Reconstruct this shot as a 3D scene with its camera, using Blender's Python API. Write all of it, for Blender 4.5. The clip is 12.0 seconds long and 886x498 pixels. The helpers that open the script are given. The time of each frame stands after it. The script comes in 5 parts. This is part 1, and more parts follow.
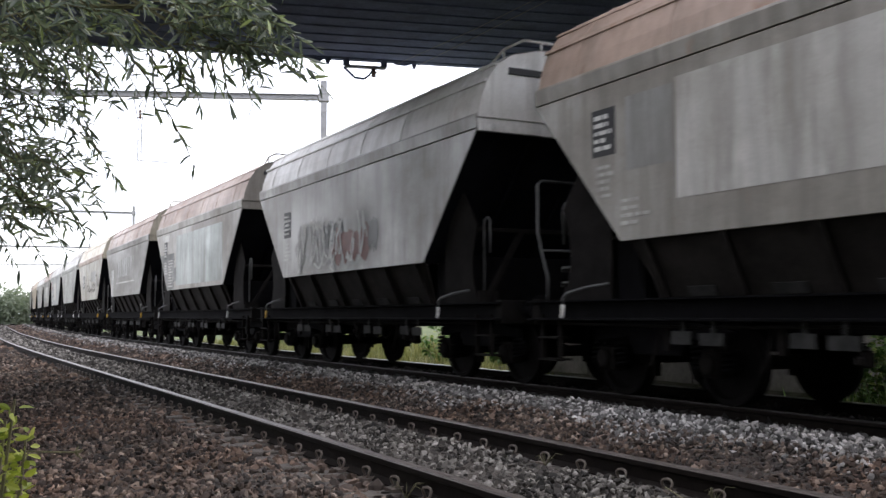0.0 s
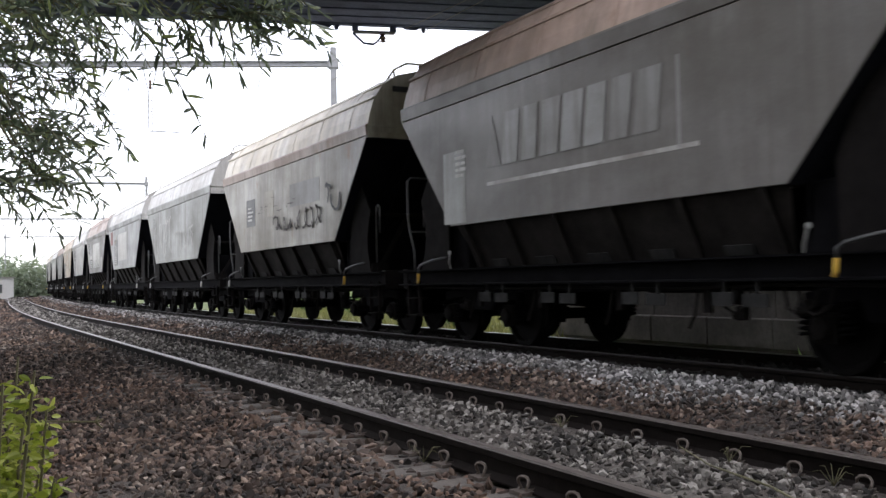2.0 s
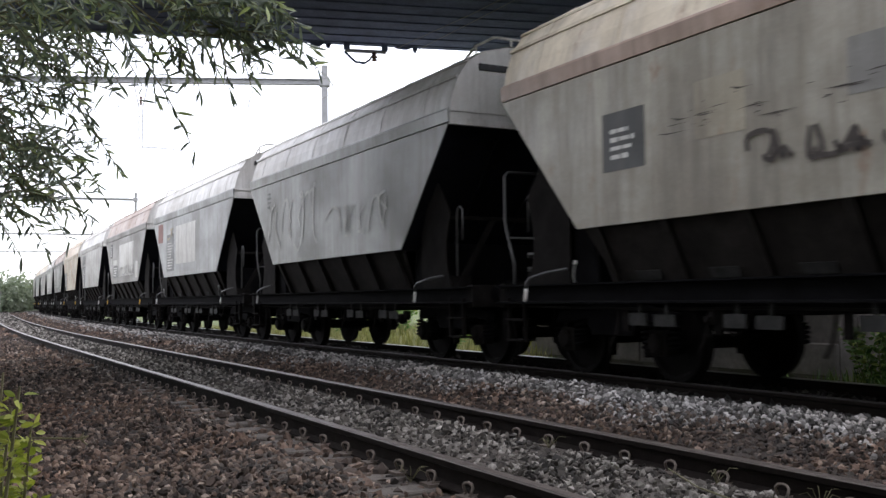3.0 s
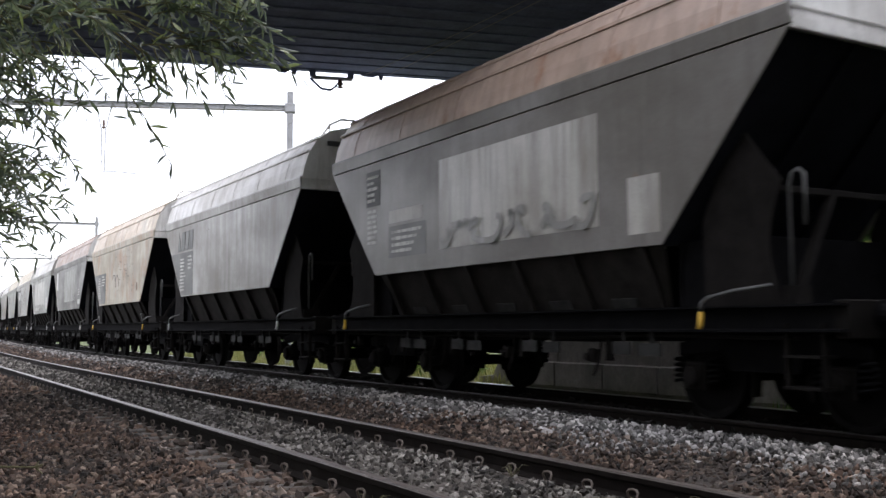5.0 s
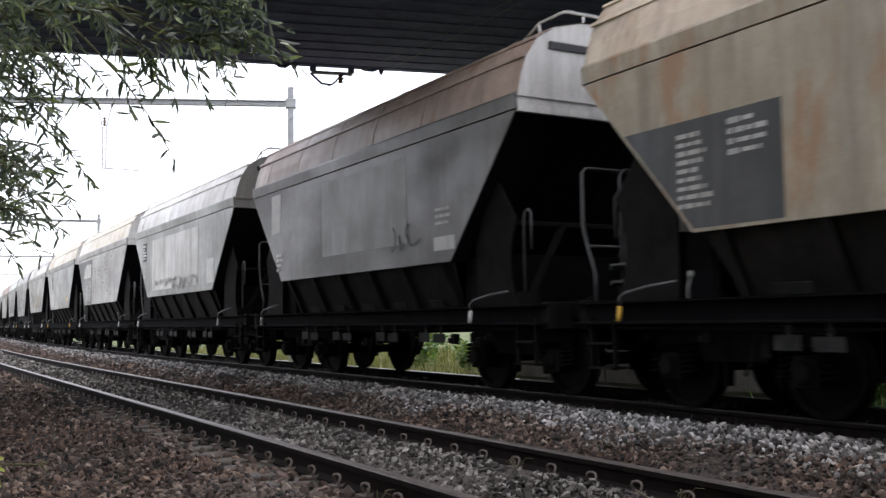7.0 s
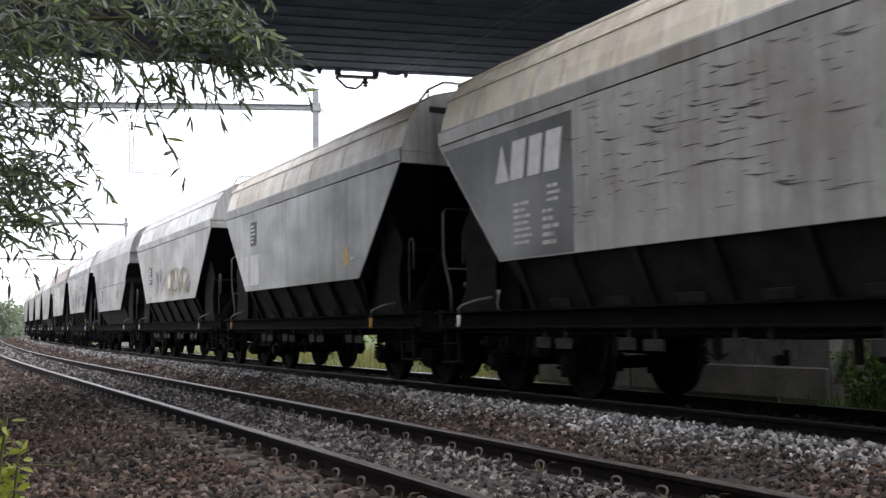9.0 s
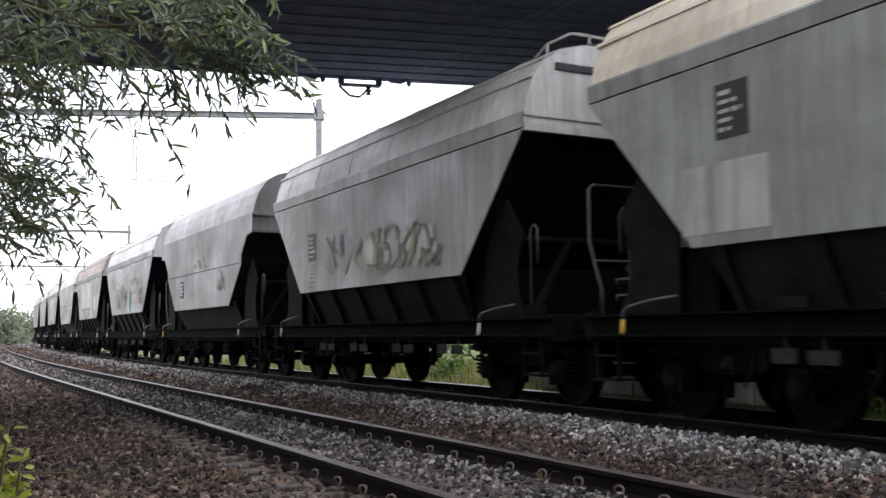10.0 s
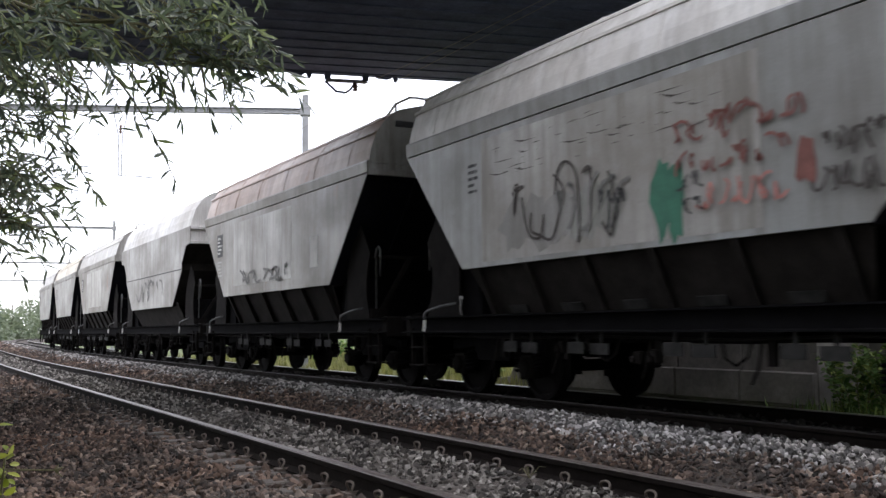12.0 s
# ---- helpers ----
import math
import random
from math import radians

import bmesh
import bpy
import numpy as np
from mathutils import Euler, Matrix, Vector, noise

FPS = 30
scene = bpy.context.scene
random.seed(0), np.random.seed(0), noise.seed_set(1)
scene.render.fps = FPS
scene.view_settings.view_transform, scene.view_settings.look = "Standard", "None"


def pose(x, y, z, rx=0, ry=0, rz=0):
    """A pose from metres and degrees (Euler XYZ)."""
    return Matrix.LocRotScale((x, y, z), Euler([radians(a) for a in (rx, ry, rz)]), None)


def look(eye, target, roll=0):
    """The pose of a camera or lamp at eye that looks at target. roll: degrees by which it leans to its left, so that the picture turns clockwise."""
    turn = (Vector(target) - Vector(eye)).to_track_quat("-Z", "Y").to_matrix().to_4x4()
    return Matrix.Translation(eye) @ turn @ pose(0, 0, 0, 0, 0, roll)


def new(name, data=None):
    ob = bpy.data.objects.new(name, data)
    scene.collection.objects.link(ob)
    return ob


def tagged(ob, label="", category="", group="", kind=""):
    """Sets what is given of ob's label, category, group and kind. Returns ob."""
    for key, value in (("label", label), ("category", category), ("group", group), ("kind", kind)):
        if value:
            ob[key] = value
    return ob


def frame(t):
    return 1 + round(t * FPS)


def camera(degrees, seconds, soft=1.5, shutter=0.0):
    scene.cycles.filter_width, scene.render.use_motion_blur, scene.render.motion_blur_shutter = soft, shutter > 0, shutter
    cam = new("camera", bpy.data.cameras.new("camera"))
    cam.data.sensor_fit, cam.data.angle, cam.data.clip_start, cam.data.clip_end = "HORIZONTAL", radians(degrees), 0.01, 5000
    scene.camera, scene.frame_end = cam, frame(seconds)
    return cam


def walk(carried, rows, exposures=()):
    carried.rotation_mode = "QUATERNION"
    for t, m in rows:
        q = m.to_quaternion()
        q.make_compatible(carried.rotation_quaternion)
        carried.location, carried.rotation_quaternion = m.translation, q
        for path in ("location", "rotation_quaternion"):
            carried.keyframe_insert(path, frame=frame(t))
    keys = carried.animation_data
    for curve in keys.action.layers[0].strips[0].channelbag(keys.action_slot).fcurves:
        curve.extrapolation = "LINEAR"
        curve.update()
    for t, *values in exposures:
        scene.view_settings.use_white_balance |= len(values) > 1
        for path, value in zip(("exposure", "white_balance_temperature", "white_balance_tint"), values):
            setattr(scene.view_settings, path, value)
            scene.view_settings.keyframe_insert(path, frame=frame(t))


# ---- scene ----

# camera: a standing person's hand-held view, turning a little
TURNS = [
    (0, 93.936, 0.125, 0.000),
    (0.5, 93.951, 0.521, 1.694),
    (1, 92.103, 1.187, 0.827),
    (1.5, 93.020, 1.145, 1.402),
    (2, 91.903, 1.096, 0.812),
    (2.5, 92.677, 0.653, 0.050),
    (3, 93.005, 0.568, 0.163),
    (5, 94.599, 0.251, -1.961),
    (5.5, 95.001, 0.440, -1.427),
    (6, 95.448, 0.567, -0.960),
    (6.5, 94.963, 0.721, -1.283),
    (7, 94.244, 0.791, -1.797),
    (9, 94.455, 0.660, -0.367),
    (9.5, 94.692, 0.569, -0.236),
    (10, 94.944, 0.489, -0.228),
    (10.5, 95.112, 0.648, 0.325),
    (11, 94.951, 0.519, -0.171),
    (11.5, 94.684, 0.776, 0.068),
    (12, 94.705, 0.573, -1.002),]
EYE = (0.0, 0.0, 0.976)
cam = camera(48.9, 12.0, soft=1.45, shutter=0.14)
walk(cam, [(t, pose(*EYE, rx, ry, rz)) for t, rx, ry, rz in TURNS])

# light: a bright overcast sky
world = bpy.data.worlds.new("sky")
scene.world = world
world.use_nodes = True
wn = world.node_tree.nodes
wl = world.node_tree.links
sky = wn.new("ShaderNodeTexSky")
sky.sky_type, sky.sun_disc = "NISHITA", False
sky.sun_elevation, sky.sun_rotation = radians(49), radians(47)
haze = wn.new("ShaderNodeMix")
haze.data_type = "RGBA"
haze.inputs["Factor"].default_value = 0.8
haze.inputs["B"].default_value = (7.55, 7.45, 8.1, 1)
wl.new(sky.outputs["Color"], haze.inputs["A"])
wl.new(haze.outputs["Result"], wn["Background"].inputs["Color"])
wn["Background"].inputs["Strength"].default_value = 0.3
sun = new("sun", bpy.data.lights.new("sun", "SUN"))
sun.data.energy, sun.data.angle, sun.data.color = 1.5, radians(35), (1, 0.97, 0.92)
sun.matrix_world = look((60, 55, 95), (0, 0, 0))
scene.view_settings.exposure = 0.2


# ---------- materials ----------
def ramp(nt, fac, stops):
    r = nt.nodes.new("ShaderNodeValToRGB")
    while len(r.color_ramp.elements) < len(stops):
        r.color_ramp.elements.new(0.5)
    for e, (pos, c) in zip(r.color_ramp.elements, stops):
        e.position, e.color = pos, (*c, 1) if len(c) == 3 else c
    nt.links.new(fac, r.inputs["Fac"])
    return r.outputs["Color"]


def noise_tex(nt, vec, scale, detail=5, stretch=(1, 1, 1), rough=0.6):
    mp = nt.nodes.new("ShaderNodeMapping")
    mp.inputs["Scale"].default_value = stretch
    nt.links.new(vec, mp.inputs["Vector"])
    n = nt.nodes.new("ShaderNodeTexNoise")
    n.inputs["Scale"].default_value, n.inputs["Detail"].default_value = scale, detail
    n.inputs["Roughness"].default_value = rough
    nt.links.new(mp.outputs["Vector"], n.inputs["Vector"])
    return n.outputs["Fac"]


def mix(nt, fac, a, b, kind="MIX"):
    m = nt.nodes.new("ShaderNodeMix")
    m.data_type, m.blend_type = "RGBA", kind
    for sock, v in ((m.inputs["Factor"], fac), (m.inputs["A"], a), (m.inputs["B"], b)):
        if isinstance(v, (int, float)):
            sock.default_value = v
        elif isinstance(v, tuple):
            sock.default_value = (*v, 1)
        else:
            nt.links.new(v, sock)
    return m.outputs["Result"]


def start(name, rough, metal=0.0):
    m = bpy.data.materials.new(name)
    m.use_nodes = True
    nt = m.node_tree
    b = nt.nodes["Principled BSDF"]
    b.inputs["Roughness"].default_value, b.inputs["Metallic"].default_value = rough, metal
    tc = nt.nodes.new("ShaderNodeTexCoord").outputs["Object"]
    return m, nt, b, tc


def bump(nt, b, height, strength, dist=0.02):
    n = nt.nodes.new("ShaderNodeBump")
    n.inputs["Strength"].default_value, n.inputs["Distance"].default_value = strength, dist
    nt.links.new(height, n.inputs["Height"])
    nt.links.new(n.outputs["Normal"], b.inputs["Normal"])


def shifted(nt, tc, amount=37.0):
    """Object coordinates moved by the object's own random number, so that no two repeats weather alike."""
    info = nt.nodes.new("ShaderNodeObjectInfo").outputs["Random"]
    mul = nt.nodes.new("ShaderNodeMath")
    mul.operation = "MULTIPLY"
    mul.inputs[1].default_value = amount
    nt.links.new(info, mul.inputs[0])
    add = nt.nodes.new("ShaderNodeVectorMath")
    add.operation = "ADD"
    nt.links.new(tc, add.inputs[0])
    nt.links.new(mul.outputs[0], add.inputs[1])
    return add.outputs[0]


def plain(name, colour, rough=0.6, metal=0.0, vary=0.35, scale=6.0, relief=0.1, vec_random=False, gloss=0.5):
    """A weathered surface: two scales of noise over one base colour."""
    m, nt, b, tc = start(name, rough, metal)
    b.inputs["Specular IOR Level"].default_value = gloss
    if vec_random:
        tc = shifted(nt, tc)
    dark = tuple(c * (1 - vary) for c in colour)
    light = tuple(min(1, c * (1 + vary * 0.5)) for c in colour)
    big = noise_tex(nt, tc, scale, 4)
    fine = noise_tex(nt, tc, scale * 9, 6)
    c = ramp(nt, big, [(0.3, dark), (0.7, light)])
    g = ramp(nt, fine, [(0.25, (0.72, 0.72, 0.72)), (0.7, (1, 1, 1))])
    nt.links.new(mix(nt, 1.0, c, g, "MULTIPLY"), b.inputs["Base Color"])
    if relief:
        bump(nt, b, fine, relief)
    return m


def paint(name, colour, rust=0.0, dirt=0.5, streak=0.5, rustcol=(0.22, 0.1, 0.05), rubbed=0.38):
    """Old wagon paint: vertical rain streaks, pale rubbed bands, grime, patches of rust."""
    m, nt, b, tc = start(name, 0.42)
    tc = shifted(nt, tc, 61.0)
    c = tuple(x * 1.06 for x in colour)
    grime = tuple(x * 0.42 for x in (0.30, 0.27, 0.23))
    pale = tuple(min(0.8, x * 1.5 + 0.03) for x in c)
    s1 = noise_tex(nt, tc, 1.0, 7, (2.2, 2.2, 0.3), 0.7)
    s2 = noise_tex(nt, tc, 1.0, 4, (9, 9, 0.5))
    cloud = noise_tex(nt, tc, 0.5, 6, (1, 1, 1.6), 0.65)
    fine = noise_tex(nt, tc, 38, 6)
    bands = noise_tex(nt, tc, 1.0, 2, (3.4, 0.6, 0.35), 0.4)
    fade = noise_tex(nt, tc, 0.8, 3, (0.7, 0.7, 1.3))
    lift = mix(nt, 1.0, ramp(nt, bands, [(0.48, (0, 0, 0)), (0.62, (rubbed,) * 3)]), ramp(nt, fade, [(0.4, (0, 0, 0)), (0.6, (1, 1, 1))]), "MULTIPLY")
    col = mix(nt, lift, c, pale)
    col = mix(nt, ramp(nt, s1, [(0.46, (0, 0, 0)), (0.7, (streak,) * 3)]), col, grime)
    col = mix(nt, ramp(nt, s2, [(0.5, (0, 0, 0)), (0.8, (streak * 0.7,) * 3)]), col, grime)
    runs = noise_tex(nt, tc, 1.0, 3, (4.5, 1.0, 0.16), 0.5)
    col = mix(nt, ramp(nt, runs, [(0.56, (0, 0, 0)), (0.68, (streak * 0.38,) * 3)]), col, (c[0] * 0.45, c[1] * 0.42, c[2] * 0.37))
    col = mix(nt, ramp(nt, cloud, [(0.38, (0, 0, 0)), (0.64, (dirt,) * 3)]), col, (c[0] * 0.52, c[1] * 0.48, c[2] * 0.43))
    spots = noise_tex(nt, tc, 5.5, 8, (1, 1, 1), 0.75)
    col = mix(nt, ramp(nt, spots, [(0.58, (0, 0, 0)), (0.72, (dirt * 0.8,) * 3)]), col, (c[0] * 0.6, c[1] * 0.53, c[2] * 0.46))
    if rust:
        r = noise_tex(nt, tc, 1.3, 8, (1.4, 1.4, 0.6), 0.7)
        edge = 0.68 - rust * 0.35
        f = ramp(nt, r, [(edge, (0, 0, 0)), (edge + 0.12, (0.85,) * 3)])
        col = mix(nt, f, col, rustcol)
    col = mix(nt, 1.0, col, ramp(nt, fine, [(0.2, (0.8, 0.8, 0.8)), (0.7, (1, 1, 1))]), "MULTIPLY")
    nt.links.new(col, b.inputs["Base Color"])
    nt.links.new(ramp(nt, cloud, [(0.3, (0.34, 0.34, 0.34)), (0.7, (0.6, 0.6, 0.6))]), b.inputs["Roughness"])
    dents = noise_tex(nt, tc, 1.6, 2)
    bump(nt, b, dents, 0.35, 0.03)
    return m


def stone_mat(name, stops, rough=0.9, tint=(1.0, 1.0, 1.0)):
    m, nt, b, tc = start(name, rough)
    isl = nt.nodes.new("ShaderNodeNewGeometry").outputs["Random Per Island"]
    c = ramp(nt, isl, stops)
    patch = noise_tex(nt, tc, 0.55, 5)
    c = mix(nt, ramp(nt, noise_tex(nt, tc, 0.33, 5), [(0.42, (0, 0, 0)), (0.6, (1, 1, 1))]), c, mix(nt, 1.0, c, tint, "MULTIPLY"))
    fine = noise_tex(nt, tc, 60, 4)
    c = mix(nt, 1.0, c, ramp(nt, patch, [(0.32, (0.5, 0.48, 0.46)), (0.66, (1.2, 1.18, 1.16))]), "MULTIPLY")
    c = mix(nt, 1.0, c, ramp(nt, fine, [(0.25, (0.65, 0.65, 0.65)), (0.7, (1.1, 1.1, 1.1))]), "MULTIPLY")
    nt.links.new(c, b.inputs["Base Color"])
    bump(nt, b, fine, 0.3, 0.004)
    return m


def leaf_mat(name, stops, trans=0.35):
    m, nt, b, tc = start(name, 0.5)
    isl = nt.nodes.new("ShaderNodeNewGeometry").outputs["Random Per Island"]
    rnd = nt.nodes.new("ShaderNodeObjectInfo").outputs["Random"]
    add = nt.nodes.new("ShaderNodeMath")
    add.operation = "FRACT"
    s = nt.nodes.new("ShaderNodeMath")
    nt.links.new(isl, s.inputs[0])
    nt.links.new(rnd, s.inputs[1])
    nt.links.new(s.outputs[0], add.inputs[0])
    c = ramp(nt, add.outputs[0], stops)
    nt.links.new(c, b.inputs["Base Color"])
    t = nt.nodes.new("ShaderNodeBsdfTranslucent")
    nt.links.new(mix(nt, 1.0, c, (1.15, 1.25, 0.8), "MULTIPLY"), t.inputs["Color"])
    mx = nt.nodes.new("ShaderNodeMixShader")
    mx.inputs[0].default_value = trans
    nt.links.new(b.outputs[0], mx.inputs[1])
    nt.links.new(t.outputs[0], mx.inputs[2])
    nt.links.new(mx.outputs[0], nt.nodes["Material Output"].inputs["Surface"])
    return m


# underframe colours sit below real steel: shade under the wagons is put in
STEEL_DARK = plain("grimy underframe steel darkened for shade", (0.0065, 0.0063, 0.0072), 0.9, 0.0, 0.45, 4, 0.15, True, 0.05)
# blue-black stands for the bluish shade between wagons, put into the colour
STEEL_END = plain("end sheet steel darkened for bluish shade", (0.0095, 0.01, 0.0135), 0.9, 0.0, 0.4, 2, 0.1, True, 0.05)
# chute brown, kept very dark for the shade under the overhang
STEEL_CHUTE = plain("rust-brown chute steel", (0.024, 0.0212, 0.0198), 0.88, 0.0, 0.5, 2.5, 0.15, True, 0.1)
# far track's near rail: the train's dark reflection put into the head's colour
RAIL_SHADE = plain("rail head darkened for reflected train", (0.035, 0.032, 0.03), 0.6, 0.3, 0.4, 12, 0.08, False, 0.2)
# brown steel and wheels, likewise coloured dark for the shade beneath the wagons
STEEL_BROWN = plain("brown steel darkened for shade", (0.0125, 0.011, 0.0104), 0.9, 0.0, 0.5, 3, 0.15, True, 0.08)
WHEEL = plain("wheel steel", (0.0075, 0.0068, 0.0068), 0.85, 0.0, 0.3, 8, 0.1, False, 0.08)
RAIL_SIDE = plain("rusty rail steel", (0.013, 0.0098, 0.0085), 0.9, 0.0, 0.4, 9, 0.2, False, 0.1)
RAIL_HEAD = plain("polished rail head", (0.55, 0.54, 0.53), 0.34, 1.0, 0.2, 12, 0.02)
RAIL_DULL = plain("dull worn rail head", (0.14, 0.12, 0.108), 0.44, 0.7, 0.3, 12, 0.08)
CLIP = plain("spring clip steel", (0.17, 0.14, 0.12), 0.55, 0.5, 0.3, 20, 0.1)
SLEEPER = plain("weathered sleeper concrete", (0.085, 0.073, 0.063), 0.9, 0, 0.4, 9, 0.5)
CONCRETE = plain("stained bridge concrete", (0.27, 0.252, 0.23), 0.9, 0, 0.4, 1.2, 0.4)
SOFFIT = plain("sooty bridge steel", (0.15, 0.178, 0.27), 0.85, 0.0, 0.3, 1.5, 0.2, False, 0.2)
GALV = plain("galvanised mast steel", (0.36, 0.365, 0.37), 0.6, 0.4, 0.2, 5, 0.1)
WIRE = plain("copper wire", (0.3, 0.29, 0.28), 0.5, 0.4, 0.2, 5, 0)
INSUL = plain("brown glazed insulator", (0.12, 0.07, 0.05), 0.25, 0, 0.2, 5, 0)
BARK = plain("willow bark", (0.12, 0.1, 0.075), 0.9, 0, 0.4, 12, 0.4)
TWIG = plain("willow twig", (0.13, 0.12, 0.06), 0.8, 0, 0.3, 20, 0.1)
GALVRAIL = plain("painted grab rail", (0.075, 0.075, 0.075), 0.55, 0.1, 0.3, 9, 0.05)
YELLOW = plain("faded yellow paint", (0.6, 0.36, 0.03), 0.55, 0, 0.25, 9, 0.05)
WHITE = plain("dulled white paint", (0.62, 0.61, 0.58), 0.6, 0, 0.2, 6, 0.05)
BLACK = plain("black stencil paint", (0.02, 0.02, 0.022), 0.6, 0, 0.2, 6, 0)
LEAF = leaf_mat("willow leaves", [(0, (0.07, 0.088, 0.076)), (0.5, (0.115, 0.138, 0.116)), (0.8, (0.18, 0.205, 0.17)), (0.93, (0.24, 0.28, 0.13)), (1, (0.42, 0.44, 0.41))], 0.4)
LEAF_YELLOW = leaf_mat("young yellow-green leaves", [(0, (0.16, 0.2, 0.03)), (1, (0.34, 0.36, 0.07))], 0.45)
GRASSBLADE = leaf_mat("dull grass blades", [(0, (0.11, 0.115, 0.035)), (0.7, (0.22, 0.215, 0.08)), (1, (0.3, 0.27, 0.13))], 0.3)
BUSH = leaf_mat("bush leaves", [(0, (0.04, 0.09, 0.02)), (0.6, (0.09, 0.16, 0.035)), (1, (0.2, 0.24, 0.06))])
# paler and greyer than near leaves: haze is put into the colour
FARLEAF = leaf_mat("distant leaves paled for haze", [(0, (0.14, 0.17, 0.125)), (1, (0.23, 0.265, 0.2))])
BALLAST_BROWN = stone_mat("rust-brown ballast", [(0, (0.01, 0.008, 0.007)), (0.5, (0.066, 0.049, 0.04)), (0.85, (0.145, 0.109, 0.089)), (1, (0.3, 0.26, 0.225))], 0.9, (1.2, 1.0, 0.87))
BALLAST_GREY = stone_mat("grey ballast", [(0, (0.035, 0.034, 0.034)), (0.5, (0.17, 0.167, 0.166)), (1, (0.56, 0.55, 0.545))], 0.9, (0.86, 0.82, 0.78))
BALLAST_MID = stone_mat("dusty mixed ballast", [(0, (0.016, 0.014, 0.012)), (0.5, (0.07, 0.061, 0.053)), (1, (0.36, 0.345, 0.32))])
# stones nearly black: the train's shade is put into their colour
BALLAST_DARK = stone_mat("shade-darkened ballast", [(0, (0.007, 0.0065, 0.006)), (0.6, (0.018, 0.0162, 0.0145)), (1, (0.045, 0.041, 0.037))])
GRAVEL = plain("fine gravel bed", (0.06, 0.048, 0.04), 0.95, 0, 0.5, 14, 0.8)
GRASSY = plain("rough grass ground", (0.1, 0.13, 0.04), 0.95, 0, 0.5, 3, 0.6)


# ---------- mesh helpers ----------
class Build:
    """Gathers verts and faces of one mesh."""

    def __init__(self):
        self.v, self.f, self.m = [], [], []

    def add(self, verts, faces, slot=0):
        n = len(self.v)
        self.v += [tuple(p) for p in verts]
        self.f += [tuple(i + n for i in f) for f in faces]
        self.m += [slot] * len(faces)
        return self

    def box(self, c, size, rot=None, slot=0):
        cx, cy, cz = c
        x, y, z = (a / 2 for a in size)
        vs = [Vector((sx * x, sy * y, sz * z)) for sx in (-1, 1) for sy in (-1, 1) for sz in (-1, 1)]
        if rot is not None:
            vs = [rot @ q for q in vs]
        vs = [(q.x + cx, q.y + cy, q.z + cz) for q in vs]
        return self.add(vs, [(0, 1, 3, 2), (4, 6, 7, 5), (0, 4, 5, 1), (2, 3, 7, 6), (0, 2, 6, 4), (1, 5, 7, 3)], slot)

    def prism(self, poly, a, b, axis="y", slot=0):
        """Extrudes a 2D outline (the two other axes in order) from a to b along axis."""
        def put(u, v, w):
            return {"x": (w, u, v), "y": (u, w, v), "z": (u, v, w)}[axis]
        n = len(poly)
        vs = [put(u, v, a) for u, v in poly] + [put(u, v, b) for u, v in poly]
        fs = [tuple(range(n)), tuple(range(2 * n - 1, n - 1, -1))]
        fs += [(i, i + n, (i + 1) % n + n, (i + 1) % n) for i in range(n)]
        return self.add(vs, fs, slot)

    def tube(self, pts, r, n=6, slot=0, taper=1.0):
        pts = [Vector(q) for q in pts]
        rings, vs = [], []
        for i, q in enumerate(pts):
            d = (pts[min(i + 1, len(pts) - 1)] - pts[max(i - 1, 0)]).normalized()
            a = d.orthogonal().normalized()
            if i and rings:
                a = (rings[-1] - rings[-1].dot(d) * d)
                a = a.normalized() if a.length > 1e-6 else d.orthogonal().normalized()
            rings.append(a)
            b = d.cross(a)
            rr = r * (1 + (taper - 1) * i / max(1, len(pts) - 1))
            for k in range(n):
                t = 2 * math.pi * k / n
                vs.append(q + a * (rr * math.cos(t)) + b * (rr * math.sin(t)))
        m = len(pts)
        fs = [(i * n + k, i * n + (k + 1) % n, (i + 1) * n + (k + 1) % n, (i + 1) * n + k) for i in range(m - 1) for k in range(n)]
        fs += [tuple(range(n - 1, -1, -1)), tuple((m - 1) * n + k for k in range(n))]
        return self.add(vs, fs, slot)

    def lathe(self, profile, n=24, axis="y", centre=(0, 0, 0), slot=0):
        """Turns (radius, along) pairs about an axis through centre."""
        vs = []
        for r, w in profile:
            for k in range(n):
                t = 2 * math.pi * k / n
                u, v = r * math.cos(t), r * math.sin(t)
                q = {"x": (w, u, v), "y": (u, w, v), "z": (u, v, w)}[axis]
                vs.append(tuple(a + b for a, b in zip(q, centre)))
        m = len(profile)
        fs = [(i * n + k, i * n + (k + 1) % n, (i + 1) * n + (k + 1) % n, (i + 1) * n + k) for i in range(m - 1) for k in range(n)]
        fs += [tuple(range(n - 1, -1, -1)), tuple((m - 1) * n + k for k in range(n))]
        return self.add(vs, fs, slot)

    def mesh(self, name, *mats, smooth=False, bevel=0.0):
        me = bpy.data.meshes.new(name)
        me.from_pydata(self.v, [], self.f)
        for m in mats:
            me.materials.append(m)
        me.polygons.foreach_set("material_index", self.m)
        bm = bmesh.new()
        bm.from_mesh(me)
        bmesh.ops.recalc_face_normals(bm, faces=bm.faces)
        if bevel:
            bmesh.ops.bevel(bm, geom=[e for e in bm.edges if e.calc_face_angle(0) > 0.6], offset=bevel, segments=1, affect="EDGES")
        bm.to_mesh(me)
        bm.free()
        if smooth:
            me.polygons.foreach_set("use_smooth", [True] * len(me.polygons))
        return me


def piece(name, me, parent=None, m=None, label=""):
    """One mesh object, as a part of its parent."""
    ob = new(name, me)
    if parent is not None:
        ob.parent = parent
    if m is not None:
        ob.matrix_basis = m
    if label:
        tagged(ob, label)
    return ob


